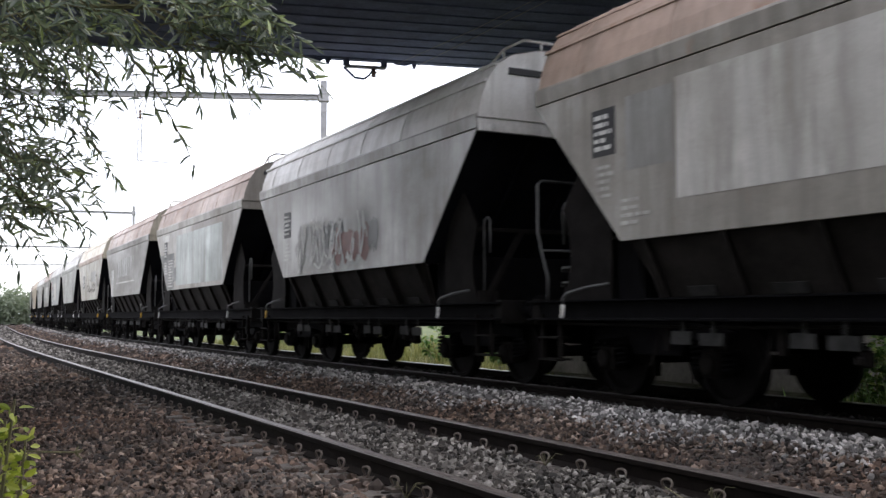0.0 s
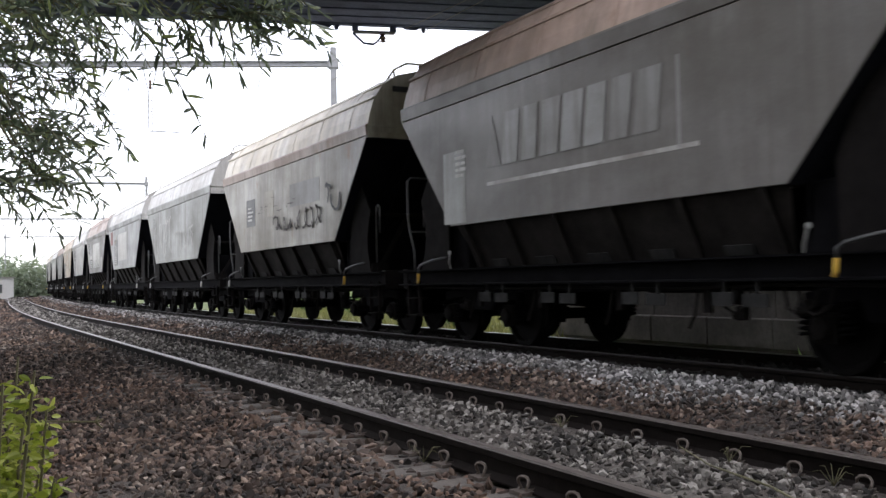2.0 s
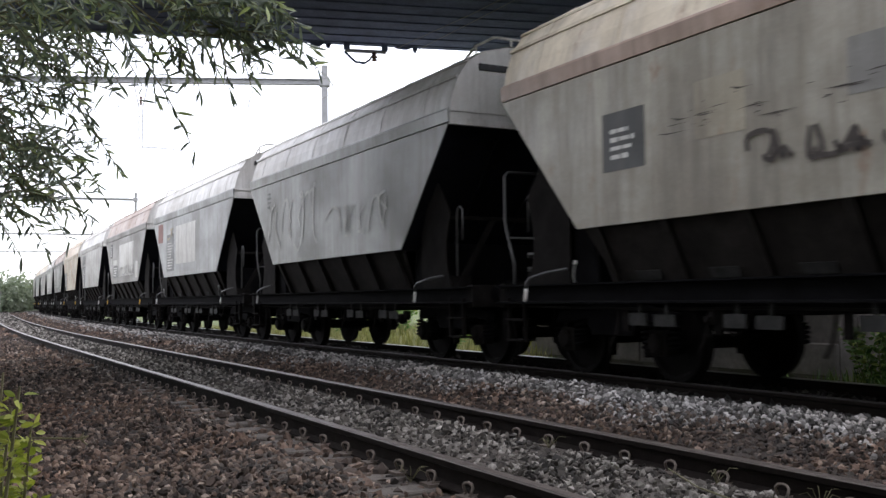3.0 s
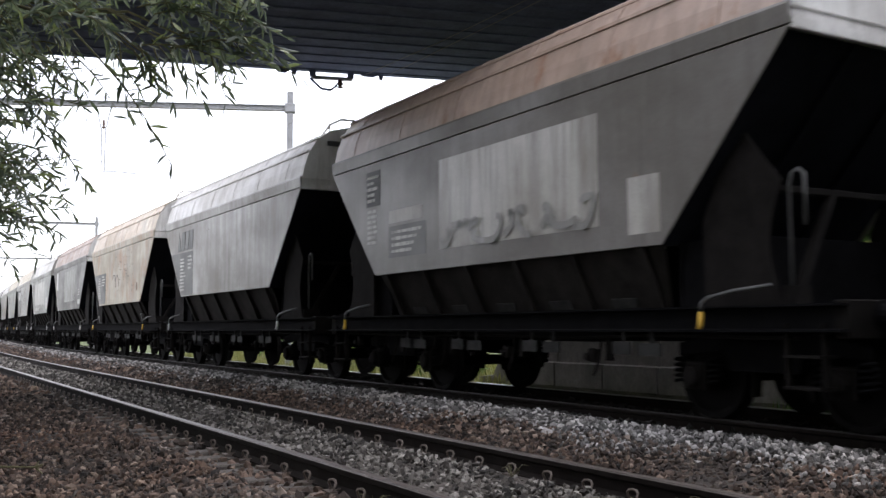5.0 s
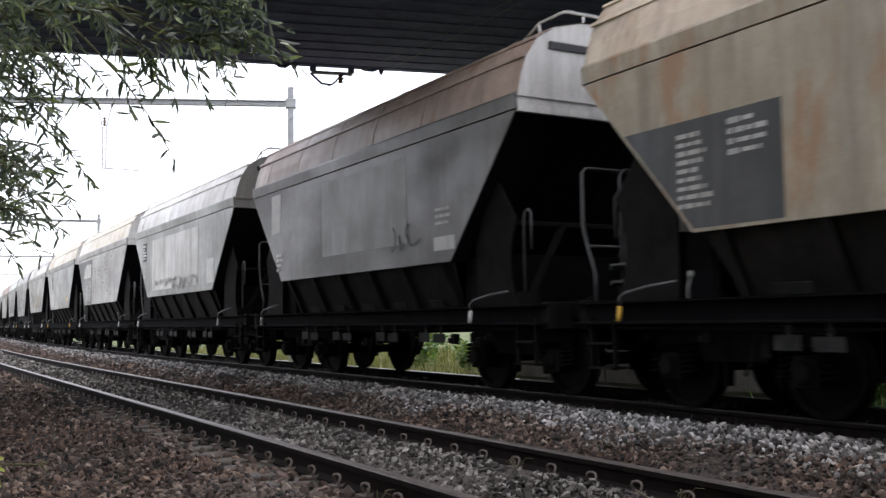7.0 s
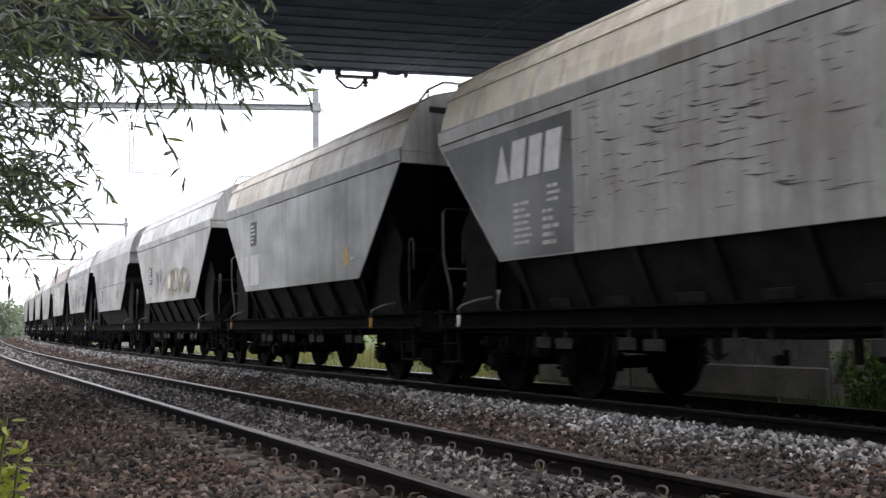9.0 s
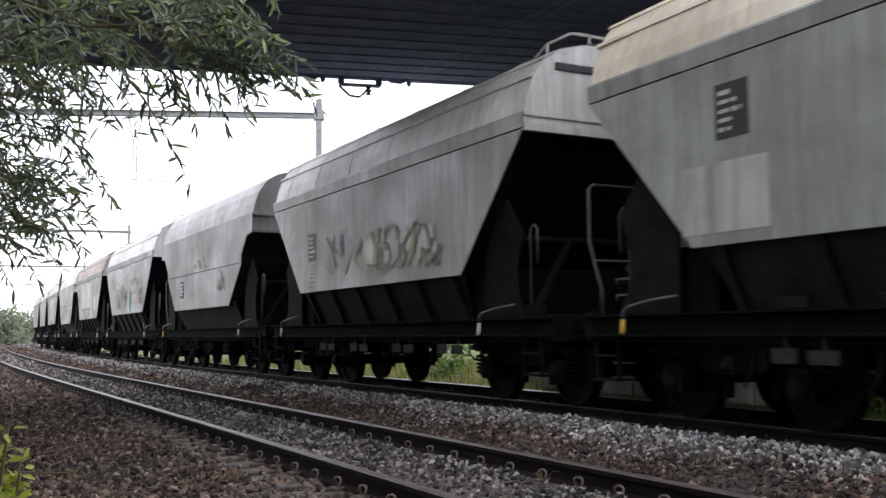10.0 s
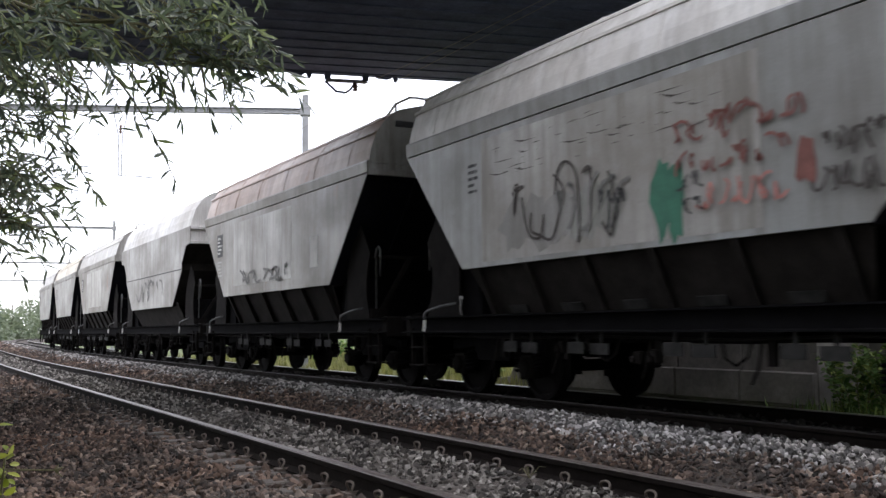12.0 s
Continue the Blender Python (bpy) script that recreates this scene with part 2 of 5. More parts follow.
def thing(name, label, category, m=None, group="", kind=""):
    ob = new(name)
    if m is not None:
        ob.matrix_basis = m
    return tagged(ob, label, category, group, kind)


def dress(ob, *mats):
    """Own materials on an object whose mesh is shared."""
    for i, m in enumerate(mats):
        if m is not None and i < len(ob.material_slots):
            ob.material_slots[i].link = "OBJECT"
            ob.material_slots[i].material = m
    return ob


# ---------- the line of the track ----------
# Way along the line (s) and across it (off, to the right); heading is to the left of +y.
DS = 0.25
S0 = -240.0
SPACING = 4.872
_s = np.arange(S0, 420.0, DS)
_k = np.where(_s < 40, np.where(_s < 0, 0.0, -0.0022 + 0.0001343 * _s - 0.95e-6 * _s ** 2), np.interp(_s, [40, 60, 80, 100, 125, 160, 320], [0.00165, 0.00068, 0.00068, -0.0007, 0.00245, 0.001, 0.003]))
_th = np.cumsum(_k) * DS
_th = radians(27.148) - (_th - np.interp(0, _s, _th))
_x = np.cumsum(-np.sin(_th)) * DS
_y = np.cumsum(np.cos(_th)) * DS
_x += 4.034 - np.interp(0, _s, _x)
_y -= np.interp(0, _s, _y)


def at(s, off=0.0):
    """World x, y and heading at a place on the line."""
    x, y, h = (np.interp(s, _s, a) for a in (_x, _y, _th))
    return x + np.cos(h) * off, y + np.sin(h) * off, h


def place(s, off, z=0.0):
    """A pose on the line: its x along the way, y to the left."""
    x, y, h = at(s, off)
    return pose(float(x), float(y), z, 0, 0, math.degrees(float(h)) + 90)


def sweep(outline, s_values, slots=None):
    """Sweeps an (off, z) outline along the line."""
    b = Build()
    n = len(outline)
    vs = []
    for s in s_values:
        for o, z in outline:
            x, y, _ = at(s, o)
            vs.append((float(x), float(y), z))
    return b, vs, n


# ---------- ground, track bed, rails ----------
BED = [(-60, -0.6), (-12, -0.5), (-4.5, -0.42), (-3.2, -0.36), (-2.0, -0.26), (-1.3, -0.17), (-1.12, -0.215), (-0.82, -0.21), (0.82, -0.16), (1.1, -0.2),
       (1.6, -0.235), (2.1, -0.16), (2.6, -0.05), (3.0, -0.02), (3.2, -0.06), (3.45, -0.17), (SPACING + 0.9, -0.19), (SPACING + 1.6, -0.22),
       (SPACING + 2.6, -0.4), (SPACING + 4, -0.42), (SPACING + 7, 0.1), (SPACING + 12, 0.5), (SPACING + 60, 0.2)]


def bed_z(off):
    return np.interp(off, [o for o, _ in BED], [z for _, z in BED])


def build_ground():
    b = Build()
    b.add([(-2500, -2500, -0.95), (2500, -2500, -0.95), (2500, 2500, -0.95), (-2500, 2500, -0.95)], [(0, 1, 2, 3)])
    tagged(piece("ground", b.mesh("ground", GRASSY)), "rough grassy ground beside the railway", "ground", kind="structure")
    offs = sorted(set([o for o, _ in BED] + [-30, -20, -8, -6, -5, -0.4, 0.4, SPACING, SPACING + 9, SPACING + 20, SPACING + 35]))
    svals = np.concatenate([np.arange(-240, 0, 8), np.arange(0, 60, 1.0), np.arange(60, 400, 5)])
    b = Build()
    n = len(offs)
    vs = []
    for s in svals:
        for o in offs:
            x, y, _ = at(s, o)
            vs.append((float(x), float(y), float(bed_z(o)) + 0.03 * noise.noise((s * 0.4, o * 0.7, 0)) * (1 if abs(o) < 20 else 4)))
    fs = [(i * n + j, i * n + j + 1, (i + 1) * n + j + 1, (i + 1) * n + j) for i in range(len(svals) - 1) for j in range(n - 1)]
    b.add(vs, fs)
    b.m = [0 if -8 < offs[j] < SPACING + 2.5 else 1 for i in range(len(svals) - 1) for j in range(n - 1)]
    tagged(piece("track_bed", b.mesh("track_bed", GRAVEL, GRASSY, smooth=True)), "gravel bed of a double-track railway with grassy edges", "track bed", kind="structure")


RAIL = [(-0.036, -0.012), (-0.03, 0.0), (0.03, 0.0), (0.036, -0.012), (0.034, -0.045), (0.009, -0.058), (0.009, -0.135), (0.07, -0.16), (0.07, -0.172),
        (-0.07, -0.172), (-0.07, -0.16), (-0.009, -0.135), (-0.009, -0.058), (-0.034, -0.045)]


def build_rail(off, head):
    svals = np.concatenate([np.arange(-240, -4, 6), np.arange(-4, 60, 0.75), np.arange(60, 400, 3)])
    b, vs, n = sweep([(off + o, z) for o, z in RAIL], svals)
    fs = [(i * n + j, i * n + (j + 1) % n, (i + 1) * n + (j + 1) % n, (i + 1) * n + j) for i in range(len(svals) - 1) for j in range(n)]
    b.add(vs, fs)
    b.m = [1 if j in (0, 1, 2) else 0 for i in range(len(svals) - 1) for j in range(n)]
    return b.mesh("rail", RAIL_SIDE, head)


def clip_mesh():
    """A bent spring clip holding the rail's foot."""
    b = Build()
    pts = [(-0.05, 0.0, 0.0)] + [(0.045 * math.cos(a), 0.0 + 0.012 * math.sin(a * 2), 0.028 + 0.045 * math.sin(a)) for a in np.linspace(math.pi * 1.15, -0.6, 9)] + [(0.03, 0.05, 0.0)]
    b.tube(pts, 0.0095, 5)
    b.box((0, 0.0, -0.012), (0.13, 0.1, 0.02))
    return b.mesh("clip", CLIP)


def build_tracks():
    clip = clip_mesh()
    sl = Build()
    # x across the way is local y: outline over local x and z
    sl.prism([(-0.13, -0.14), (0.13, -0.14), (0.11, 0.0), (-0.11, 0.0)], -1.25, 1.25, "y")
    sleeper = sl.mesh("sleeper", SLEEPER, bevel=0.012)
    for name, off, lab in (("near_track", 0.0, "railway track with rusty rails and spring clips in ballast"), ("far_track", SPACING, "railway track carrying the freight train on ballast")):
        tr = thing(name, lab, "railway track", kind="structure")
        for o in (-0.753, 0.753):
            piece("rail", build_rail(off + o, RAIL_DULL if not off else RAIL_SHADE if o < 0 else RAIL_HEAD), tr)
        s = -3.0 if off == 0 else 2.0
        end = 62 if off == 0 else 30
        while s < end:
            piece("sleeper", sleeper, tr, place(s, off, -0.176))
            if off == 0:
                for o in (-0.753, 0.753):
                    for side in (-1, 1):
                        if s > 26:
                            continue
                        piece("clip", clip, tr, place(s, off + o + side * 0.085, -0.152) @ pose(0, 0, 0, 0, 0, 90 - 90 * side))
            s += 0.47


# a chunky broken stone, 12 corners
def ico():
    t = (1 + 5 ** 0.5) / 2
    v = np.array([(-1, t, 0), (1, t, 0), (-1, -t, 0), (1, -t, 0), (0, -1, t), (0, 1, t), (0, -1, -t), (0, 1, -t), (t, 0, -1), (t, 0, 1), (-t, 0, -1), (-t, 0, 1)], float)
    f = np.array([(0, 11, 5), (0, 5, 1), (0, 1, 7), (0, 7, 10), (0, 10, 11), (1, 5, 9), (5, 11, 4), (11, 10, 2), (10, 7, 6), (7, 1, 8), (3, 9, 4), (3, 4, 2), (3, 2, 6), (3, 6, 8), (3, 8, 9), (4, 9, 5), (2, 4, 11), (6, 2, 10), (8, 6, 7), (9, 8, 1)])
    return v / np.linalg.norm(v[0]), f


def stones(name, label, material, s, off, z, size, rng, blunt=0.0):
    """A bed of loose broken stones at places along and across the line, joined into one mesh."""
    v0, f0 = ico()
    n = len(s)
    x, y, _ = at(s, off)
    sc = size[:, None] * rng.uniform(0.6, 1.3, (n, 3)) * (1.05, 1, 0.62)
    jit = rng.uniform(0.5, 1.35, (n, 12, 1))
    q = rng.normal(size=(n, 4))
    q /= np.linalg.norm(q, axis=1)[:, None]
    w, a, b, c = q.T
    R = np.stack([np.stack([1 - 2 * (b * b + c * c), 2 * (a * b - c * w), 2 * (a * c + b * w)], 1),
                  np.stack([2 * (a * b + c * w), 1 - 2 * (a * a + c * c), 2 * (b * c - a * w)], 1),
                  np.stack([2 * (a * c - b * w), 2 * (b * c + a * w), 1 - 2 * (a * a + b * b)], 1)], 1)
    P = np.einsum("nij,nkj->nki", R, v0[None] * jit * sc[:, None, :])
    P += np.stack([x, y, z], 1)[:, None, :]
    F = (f0[None] + 12 * np.arange(n)[:, None, None]).reshape(-1)
    me = bpy.data.meshes.new(name)
    me.vertices.add(n * 12)
    me.vertices.foreach_set("co", P.reshape(-1))
    me.loops.add(len(F))
    me.loops.foreach_set("vertex_index", F.astype(np.int32))
    me.polygons.add(len(F) // 3)
    me.polygons.foreach_set("loop_start", np.arange(0, len(F), 3, dtype=np.int32))
    me.update(calc_edges=True)
    me.shade_flat()
    me.materials.append(material)
    return tagged(piece(name, me), label, "ballast", kind="stuff")


def scatter(rng, s0, s1, o0, o1, step, grow=0.0):
    """Jittered places; the step grows with the way from the viewer."""
    out_s, out_o, out_z = [], [], []
    s = s0
    while s < s1:
        st = step * (1 + grow * max(0, s - 8))
        k = max(1, int((o1 - o0) / st))
        o = o0 + (np.arange(k) + rng.uniform(0, 1, k)) * (o1 - o0) / k
        out_s.append(s + rng.uniform(-0.6, 0.6, k) * st)
        out_o.append(o)
        out_z.append(np.full(k, st))
        s += st
    return np.concatenate(out_s), np.concatenate(out_o), np.concatenate(out_z)


def build_ballast():
    rng = np.random.default_rng(5)
    zones = [("ballast_shoulder", "rust-brown broken stone ballast on the track shoulder", BALLAST_BROWN, 1.2, 120, -4.8, -1.1, 0.045, 0.035),
             ("ballast_at_sleeper_ends", "sparse rust-brown stones over buried sleeper ends", BALLAST_BROWN, 1.2, 90, -1.14, -0.86, 0.066, 0.035),
             ("ballast_in_track", "dusty grey-brown ballast between the rails", BALLAST_MID, 2.0, 130, -0.64, 0.64, 0.046, 0.03),
             ("ballast_between_tracks", "brown stained ballast between two tracks", BALLAST_BROWN, 2.0, 130, 0.87, 2.5, 0.046, 0.03),
             ("ballast_ridge", "heap of clean pale grey ballast along the track", BALLAST_GREY, 2.0, 130, 1.8, 3.18, 0.047, 0.025),
             ("ballast_far_track", "grimy ballast under the train, darkened for shade", BALLAST_DARK, 4.0, 70, 3.2, SPACING + 2.3, 0.08, 0.03)]
    for name, label, mat, s0, s1, o0, o1, step, grow in zones:
        s, o, st = scatter(rng, s0, s1, o0, o1, step, grow)
        if name == "ballast_ridge":
            edge = 2.3 + 0.5 * np.array([noise.noise((a * 0.5, 3.0, 1)) for a in s])
            keep = o > edge + rng.normal(0, 0.12, len(o))
            s, o, st = s[keep], o[keep], st[keep]
        z = bed_z(o) + rng.uniform(-0.3, 0.45, len(s)) * st + 0.025 * np.array([noise.noise((a * 1.3, b * 1.7, 7)) for a, b in zip(s, o)])
        stones(name, label, mat, s, o, z, st * rng.uniform(0.42, 0.8, len(s)), rng)


build_ground()
build_tracks()
build_ballast()


# ---------- bridge over the line ----------
BR_Z = 6.3
BR_A = math.degrees(math.atan2(1.1, 4.7))


def build_bridge():
    br = thing("bridge", "dark steel-beamed road bridge on concrete abutments over the railway", "bridge", pose(-1.5, 20.35, BR_Z, 0, 0, BR_A), kind="structure")
    W = 8.6
    x0, x1 = -13.5, 15.0
    b = Build().box(((x0 + x1) / 2, -W / 2, 0.51), (x1 - x0, W, 0.92))
    piece("deck_slab", b.mesh("deck_slab", SOFFIT), br)
    beam = Build()
    L = x1 - x0
    c = (x0 + x1) / 2
    beam.box((c, 0, 0.045), (L, 0.16, 0.04))
    bm = beam.mesh("girder", SOFFIT)
    for i in range(16):
        piece("girder", bm, br, pose(0, -0.2 - i * 0.54, 0))
    for y in (-0.05, -W + 0.05):
        b = Build().box((c, y, 1.48), (L, 0.22, 1.0))
        piece("parapet", b.mesh("parapet", CONCRETE), br)
    return br


def build_abutments():
    ab = thing("bridge_abutment", "stained grey concrete bridge abutment beyond the far track", "abutment", place(15.7, SPACING + 3.5, -0.6), kind="structure")
    # local x along the way, y to the left; the face looks at the track
    for i in range(0, 5):
        b = Build().box((-3.0 + 1.5 * i, -0.6, 3.6), (1.485, 1.2, 7.2))
        piece("concrete_panel", b.mesh("concrete_panel", CONCRETE, bevel=0.015), ab)
    for i in range(0, 5):
        b = Build().box((-3.0 + 1.5 * i, 0.05, 0.62), (1.48, 0.1, 0.5))
        piece("base_block", b.mesh("base_block", CONCRETE, bevel=0.02), ab)
    # wall added behind the panels to close a slit of bright sky
    b = Build().box((-0.25, -2.2, 3.6), (7.0, 1.2, 7.2))
    piece("backing_wall", b.mesh("backing_wall", CONCRETE, bevel=0.015), ab)
    w = Build().prism([(3.75, 0), (6.4, 0), (6.4, 0.35), (4.9, 0.5), (3.75, 2.2)], -0.5, -0.15, "y")
    piece("wing_wall", w.mesh("wing_wall", CONCRETE, bevel=0.015), ab)

    # unseen abutment added to keep low side light off wagons under the deck
    nb = thing("unseen_abutment", "unseen concrete bridge abutment beside the near track, added to block light", "abutment", place(15.5, -5.3, -0.6), kind="structure")
    for i in range(6):
        b = Build().box((-3.75 + 1.5 * i, 0.6, 3.42), (1.485, 1.2, 6.84))
        piece("concrete_panel", b.mesh("concrete_panel", CONCRETE, bevel=0.015), nb)


build_bridge()
build_abutments()


# ---------- overhead line ----------
def build_portal(s, z_top, skew=3.2, out=2.9):
    gp = thing("catenary_portal", "galvanised steel portal carrying the overhead wires", "catenary portal", group="portals over the tracks")
    a = Vector((*[float(q) for q in at(s, SPACING + out)[:2]], -0.5))
    c = Vector((*[float(q) for q in at(s + skew * 1.5, -4.0)[:2]], -0.5))
    h = z_top + 0.5
    ang = math.atan2(c.y - a.y, c.x - a.x)
    for q in (a, c):
        b = Build().box((0, 0, h / 2 + 0.15), (0.2, 0.2, h + 0.3)).box((0, 0, 0.15), (0.6, 0.6, 0.3))
        piece("mast", b.mesh("mast", GALV), gp, Matrix.Translation(q) @ pose(0, 0, 0, 0, 0, math.degrees(ang)))
    L = (c - a).length
    rot = Matrix.Translation(a) @ pose(0, 0, 0, 0, 0, math.degrees(ang))
    b = Build().prism([(-0.1, h - 0.33), (0.1, h - 0.33), (0.1, h - 0.31), (0.012, h - 0.3), (0.012, h - 0.18), (0.1, h - 0.17), (0.1, h - 0.15), (-0.1, h - 0.15), (-0.1, h - 0.17), (-0.012, h - 0.18), (-0.012, h - 0.3), (-0.1, h - 0.31)], -0.12, L + 0.1, "x")
    piece("cross_beam", b.mesh("cross_beam", GALV), gp, rot)
    for q in (0.0, L):
        b = Build().box((q, 0, h - 0.24), (0.34, 0.3, 0.3))
        piece("clamp", b.mesh("clamp", GALV, bevel=0.02), gp, rot)
    for frac in (0.46, 0.8):
        u = L * frac
        b = Build()
        b.tube([(u - 0.22, 0, h - 0.35), (u - 0.06, 0, h - 1.1), (u - 0.05, 0, h - 2.4)], 0.02, 5)
        b.tube([(u + 0.22, 0, h - 0.35), (u + 0.06, 0, h - 1.1), (u + 0.05, 0, h - 2.4)], 0.02, 5)
        for zz in (1.4, 1.75, 2.1, 2.4):
            b.tube([(u - 0.06, 0, h - zz), (u + 0.06, 0, h - zz)], 0.015, 5)
        piece("drop_bracket", b.mesh("drop_bracket", GALV), gp, rot)
        b = Build().tube([(u, 0, h - 2.4), (u - 0.5, 0.1, h - 2.43), (u - 1.1, 0.2, h - 2.5)], 0.018, 5)
        piece("registration_arm", b.mesh("registration_arm", GALV), gp, rot)
        b = Build().lathe([(0.02, h - 1.05), (0.06, h - 1.0), (0.03, h - 0.95), (0.06, h - 0.9), (0.03, h - 0.85), (0.06, h - 0.8), (0.02, h - 0.75)], 8, "z", (u, 0, 0))
        piece("insulator", b.mesh("insulator", INSUL, smooth=True), gp, rot)
    return gp


def build_wire(off, z, sag, name, label):
    b = Build()
    spans = [-60, -8, 31.5, 77.8, 124, 170]
    pts = []
    for s0, s1 in zip(spans, spans[1:]):
        for i in range(8):
            u = i / 8
            s = s0 + (s1 - s0) * u
            x, y, _ = at(s, off)
            pts.append((float(x), float(y), z - sag * 4 * u * (1 - u)))
    b.tube(pts, 0.006, 4)
    tagged(piece(name, b.mesh(name, WIRE)), label, "wire", "overhead wires")


for s, z, out in ((31.5, 8.35, 2.9), (77.8, 9.0, 3.9), (124.0, 9.4, 4.8), (170.0, 9.6, 5.0)):
    build_portal(s, z, 3.2 if s < 40 else 1.0, out)
for off in (0.0, SPACING):
    build_wire(off, 5.95, 0.05, "contact_wire", "thin copper contact wire above the track")
    build_wire(off, 6.95, 0.96, "messenger_wire", "sagging messenger wire above the track")


def build_bracket():
    """Insulated wire support slung under the bridge's far girder."""
    g = thing("wire_bracket", "dark insulated wire bracket slung under the bridge edge", "bracket", pose(-1.62, 20.12, BR_Z + 0.015, 0, 0, BR_A))
    piece("bar", Build().box((0, 0, -0.13), (0.86, 0.1, 0.06)).mesh("bar", GALV, bevel=0.01), g)
    for x in (-0.4, 0.4):
        piece("hanger", Build().box((x, 0, -0.05), (0.12, 0.1, 0.12)).mesh("hanger", SOFFIT), g)
    piece("stay", Build().tube([(-0.45, 0, -0.15), (-0.22, 0, -0.36), (-0.02, 0, -0.38)], 0.025, 6).mesh("stay", SOFFIT), g)
    piece("stay", Build().tube([(0.2, 0, -0.13), (0.08, 0, -0.3), (-0.02, 0, -0.38)], 0.022, 6).mesh("stay", SOFFIT), g)
    piece("insulator", Build().lathe([(0.02, -0.34), (0.07, -0.31), (0.03, -0.28), (0.08, -0.24), (0.03, -0.2), (0.06, -0.17), (0.02, -0.14)], 10, "z", (0.18, 0, 0)).mesh("insulator", INSUL), g)
    for x, d, wd in ((-1.02, 0.07, 0.3), (-0.78, 0.1, 0.12), (0.8, 0.05, 0.4), (1.05, 0.11, 0.1)):
        piece("lug", Build().prism([(x - wd / 2, 0.0), (x + wd / 2, 0.0), (x + wd * 0.2, -d), (x - wd * 0.3, -d * 0.8)], -0.04, 0.04, "y").mesh("lug", SOFFIT), g)


build_bracket()
# ---------- the freight train ----------
HT, HB = 5.07, 3.36          # half lengths of the hopper at its top and foot
ZT, ZB, ZR = 3.68, 1.82, 5.0
ROOF = [(1.5, 3.9), (1.45, 4.13), (1.35, 4.41), (1.17, 4.67), (0.88, 4.86), (0.44, 4.97), (0, ZR)]
ROOF = ROOF + [(-y, z) for y, z in ROOF[-2::-1]]
M_TAG = plain("dirty grey tag", (0.034, 0.034, 0.033), 0.85, 0, 0.5, 5, 0.05, True, 0.1)
M_TAGLIGHT = plain("worn white lever paint", (0.3, 0.3, 0.285), 0.6, 0, 0.4, 9, 0.05)
MESH = {}


def shared(name, make):
    if name not in MESH:
        MESH[name] = make()
    return MESH[name]


def m_side():
    b = Build().prism([(-HT, ZT), (HT, ZT), (HB, ZB), (-HB, ZB)], -0.012, 0.012, "y")
    return b.mesh("side_panel", WHITE, bevel=0.006)


def m_end():
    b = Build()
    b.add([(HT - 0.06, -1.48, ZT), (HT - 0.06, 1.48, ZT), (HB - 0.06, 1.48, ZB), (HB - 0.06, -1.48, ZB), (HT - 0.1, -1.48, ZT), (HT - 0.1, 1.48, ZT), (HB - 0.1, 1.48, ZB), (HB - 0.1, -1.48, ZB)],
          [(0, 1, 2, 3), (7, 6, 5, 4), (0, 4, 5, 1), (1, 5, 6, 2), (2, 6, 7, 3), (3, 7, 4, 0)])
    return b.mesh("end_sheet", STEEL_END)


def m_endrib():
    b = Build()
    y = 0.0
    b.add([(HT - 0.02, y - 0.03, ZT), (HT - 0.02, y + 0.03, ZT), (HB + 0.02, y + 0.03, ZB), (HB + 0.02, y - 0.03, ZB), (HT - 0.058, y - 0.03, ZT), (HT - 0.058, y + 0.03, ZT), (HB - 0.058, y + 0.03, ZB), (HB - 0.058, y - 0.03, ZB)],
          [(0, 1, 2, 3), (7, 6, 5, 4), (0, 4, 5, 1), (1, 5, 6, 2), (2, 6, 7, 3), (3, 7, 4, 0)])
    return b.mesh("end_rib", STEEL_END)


def m_roofstrip():
    b = Build().prism([(1.345, 4.39), (1.375, 4.4), (1.36, 4.445), (1.33, 4.435)], -HT, HT, "x")
    return b.mesh("roof_strip", WHITE)


def m_roofstrip_up():
    b = Build().prism([(1.16, 4.65), (1.19, 4.66), (1.165, 4.7), (1.135, 4.69)], -HT, HT, "x")
    return b.mesh("roof_strip", WHITE)


def m_roofrail():
    b = Build().tube([(-3.75, 0.62, 4.86), (-4.4, 0.62, 5.12), (-4.95, 0.62, 5.12), (-4.98, 0.57, 5.12), (-4.98, -0.57, 5.12), (-4.95, -0.62, 5.12), (-4.4, -0.62, 5.12), (-3.75, -0.62, 4.86)], 0.022, 6)
    for x, y in ((-4.4, 0.62), (-4.97, 0.3), (-4.97, -0.3), (-4.4, -0.62)):
        b.tube([(x, y, 5.12), (x, y, 4.8)], 0.02, 6)
    return b.mesh("roof_rail", WHITE, smooth=True)


def m_side_b():
    b = Build().prism([(-4.9, 3.9), (4.9, 3.9), (4.9, 3.42), (4.45, 3.38), (4.0, 2.93), (4.0, 2.72), (2.95, 1.72), (-2.95, 1.72), (-4.0, 2.72), (-4.0, 2.93), (-4.45, 3.38), (-4.9, 3.42)], -0.012, 0.012, "y")
    return b.mesh("side_panel", WHITE, bevel=0.006)


def m_end_b():
    prof = [(4.86, 3.42), (4.41, 3.36), (3.95, 2.92), (3.95, 2.72), (2.9, 1.72)]
    poly = prof + [(x - 0.04, z + 0.02) for x, z in prof[::-1]]
    return Build().prism(poly, -1.48, 1.48, "y").mesh("end_sheet", STEEL_CHUTE)


def m_cap_b():
    poly = [(-1.49, 3.42)] + [(y * 0.985, z - 0.01) for y, z in ROOF[::-1]] + [(1.49, 3.42)]
    return Build().prism(poly, 4.82, 4.85, "x").mesh("end_cap", WHITE)


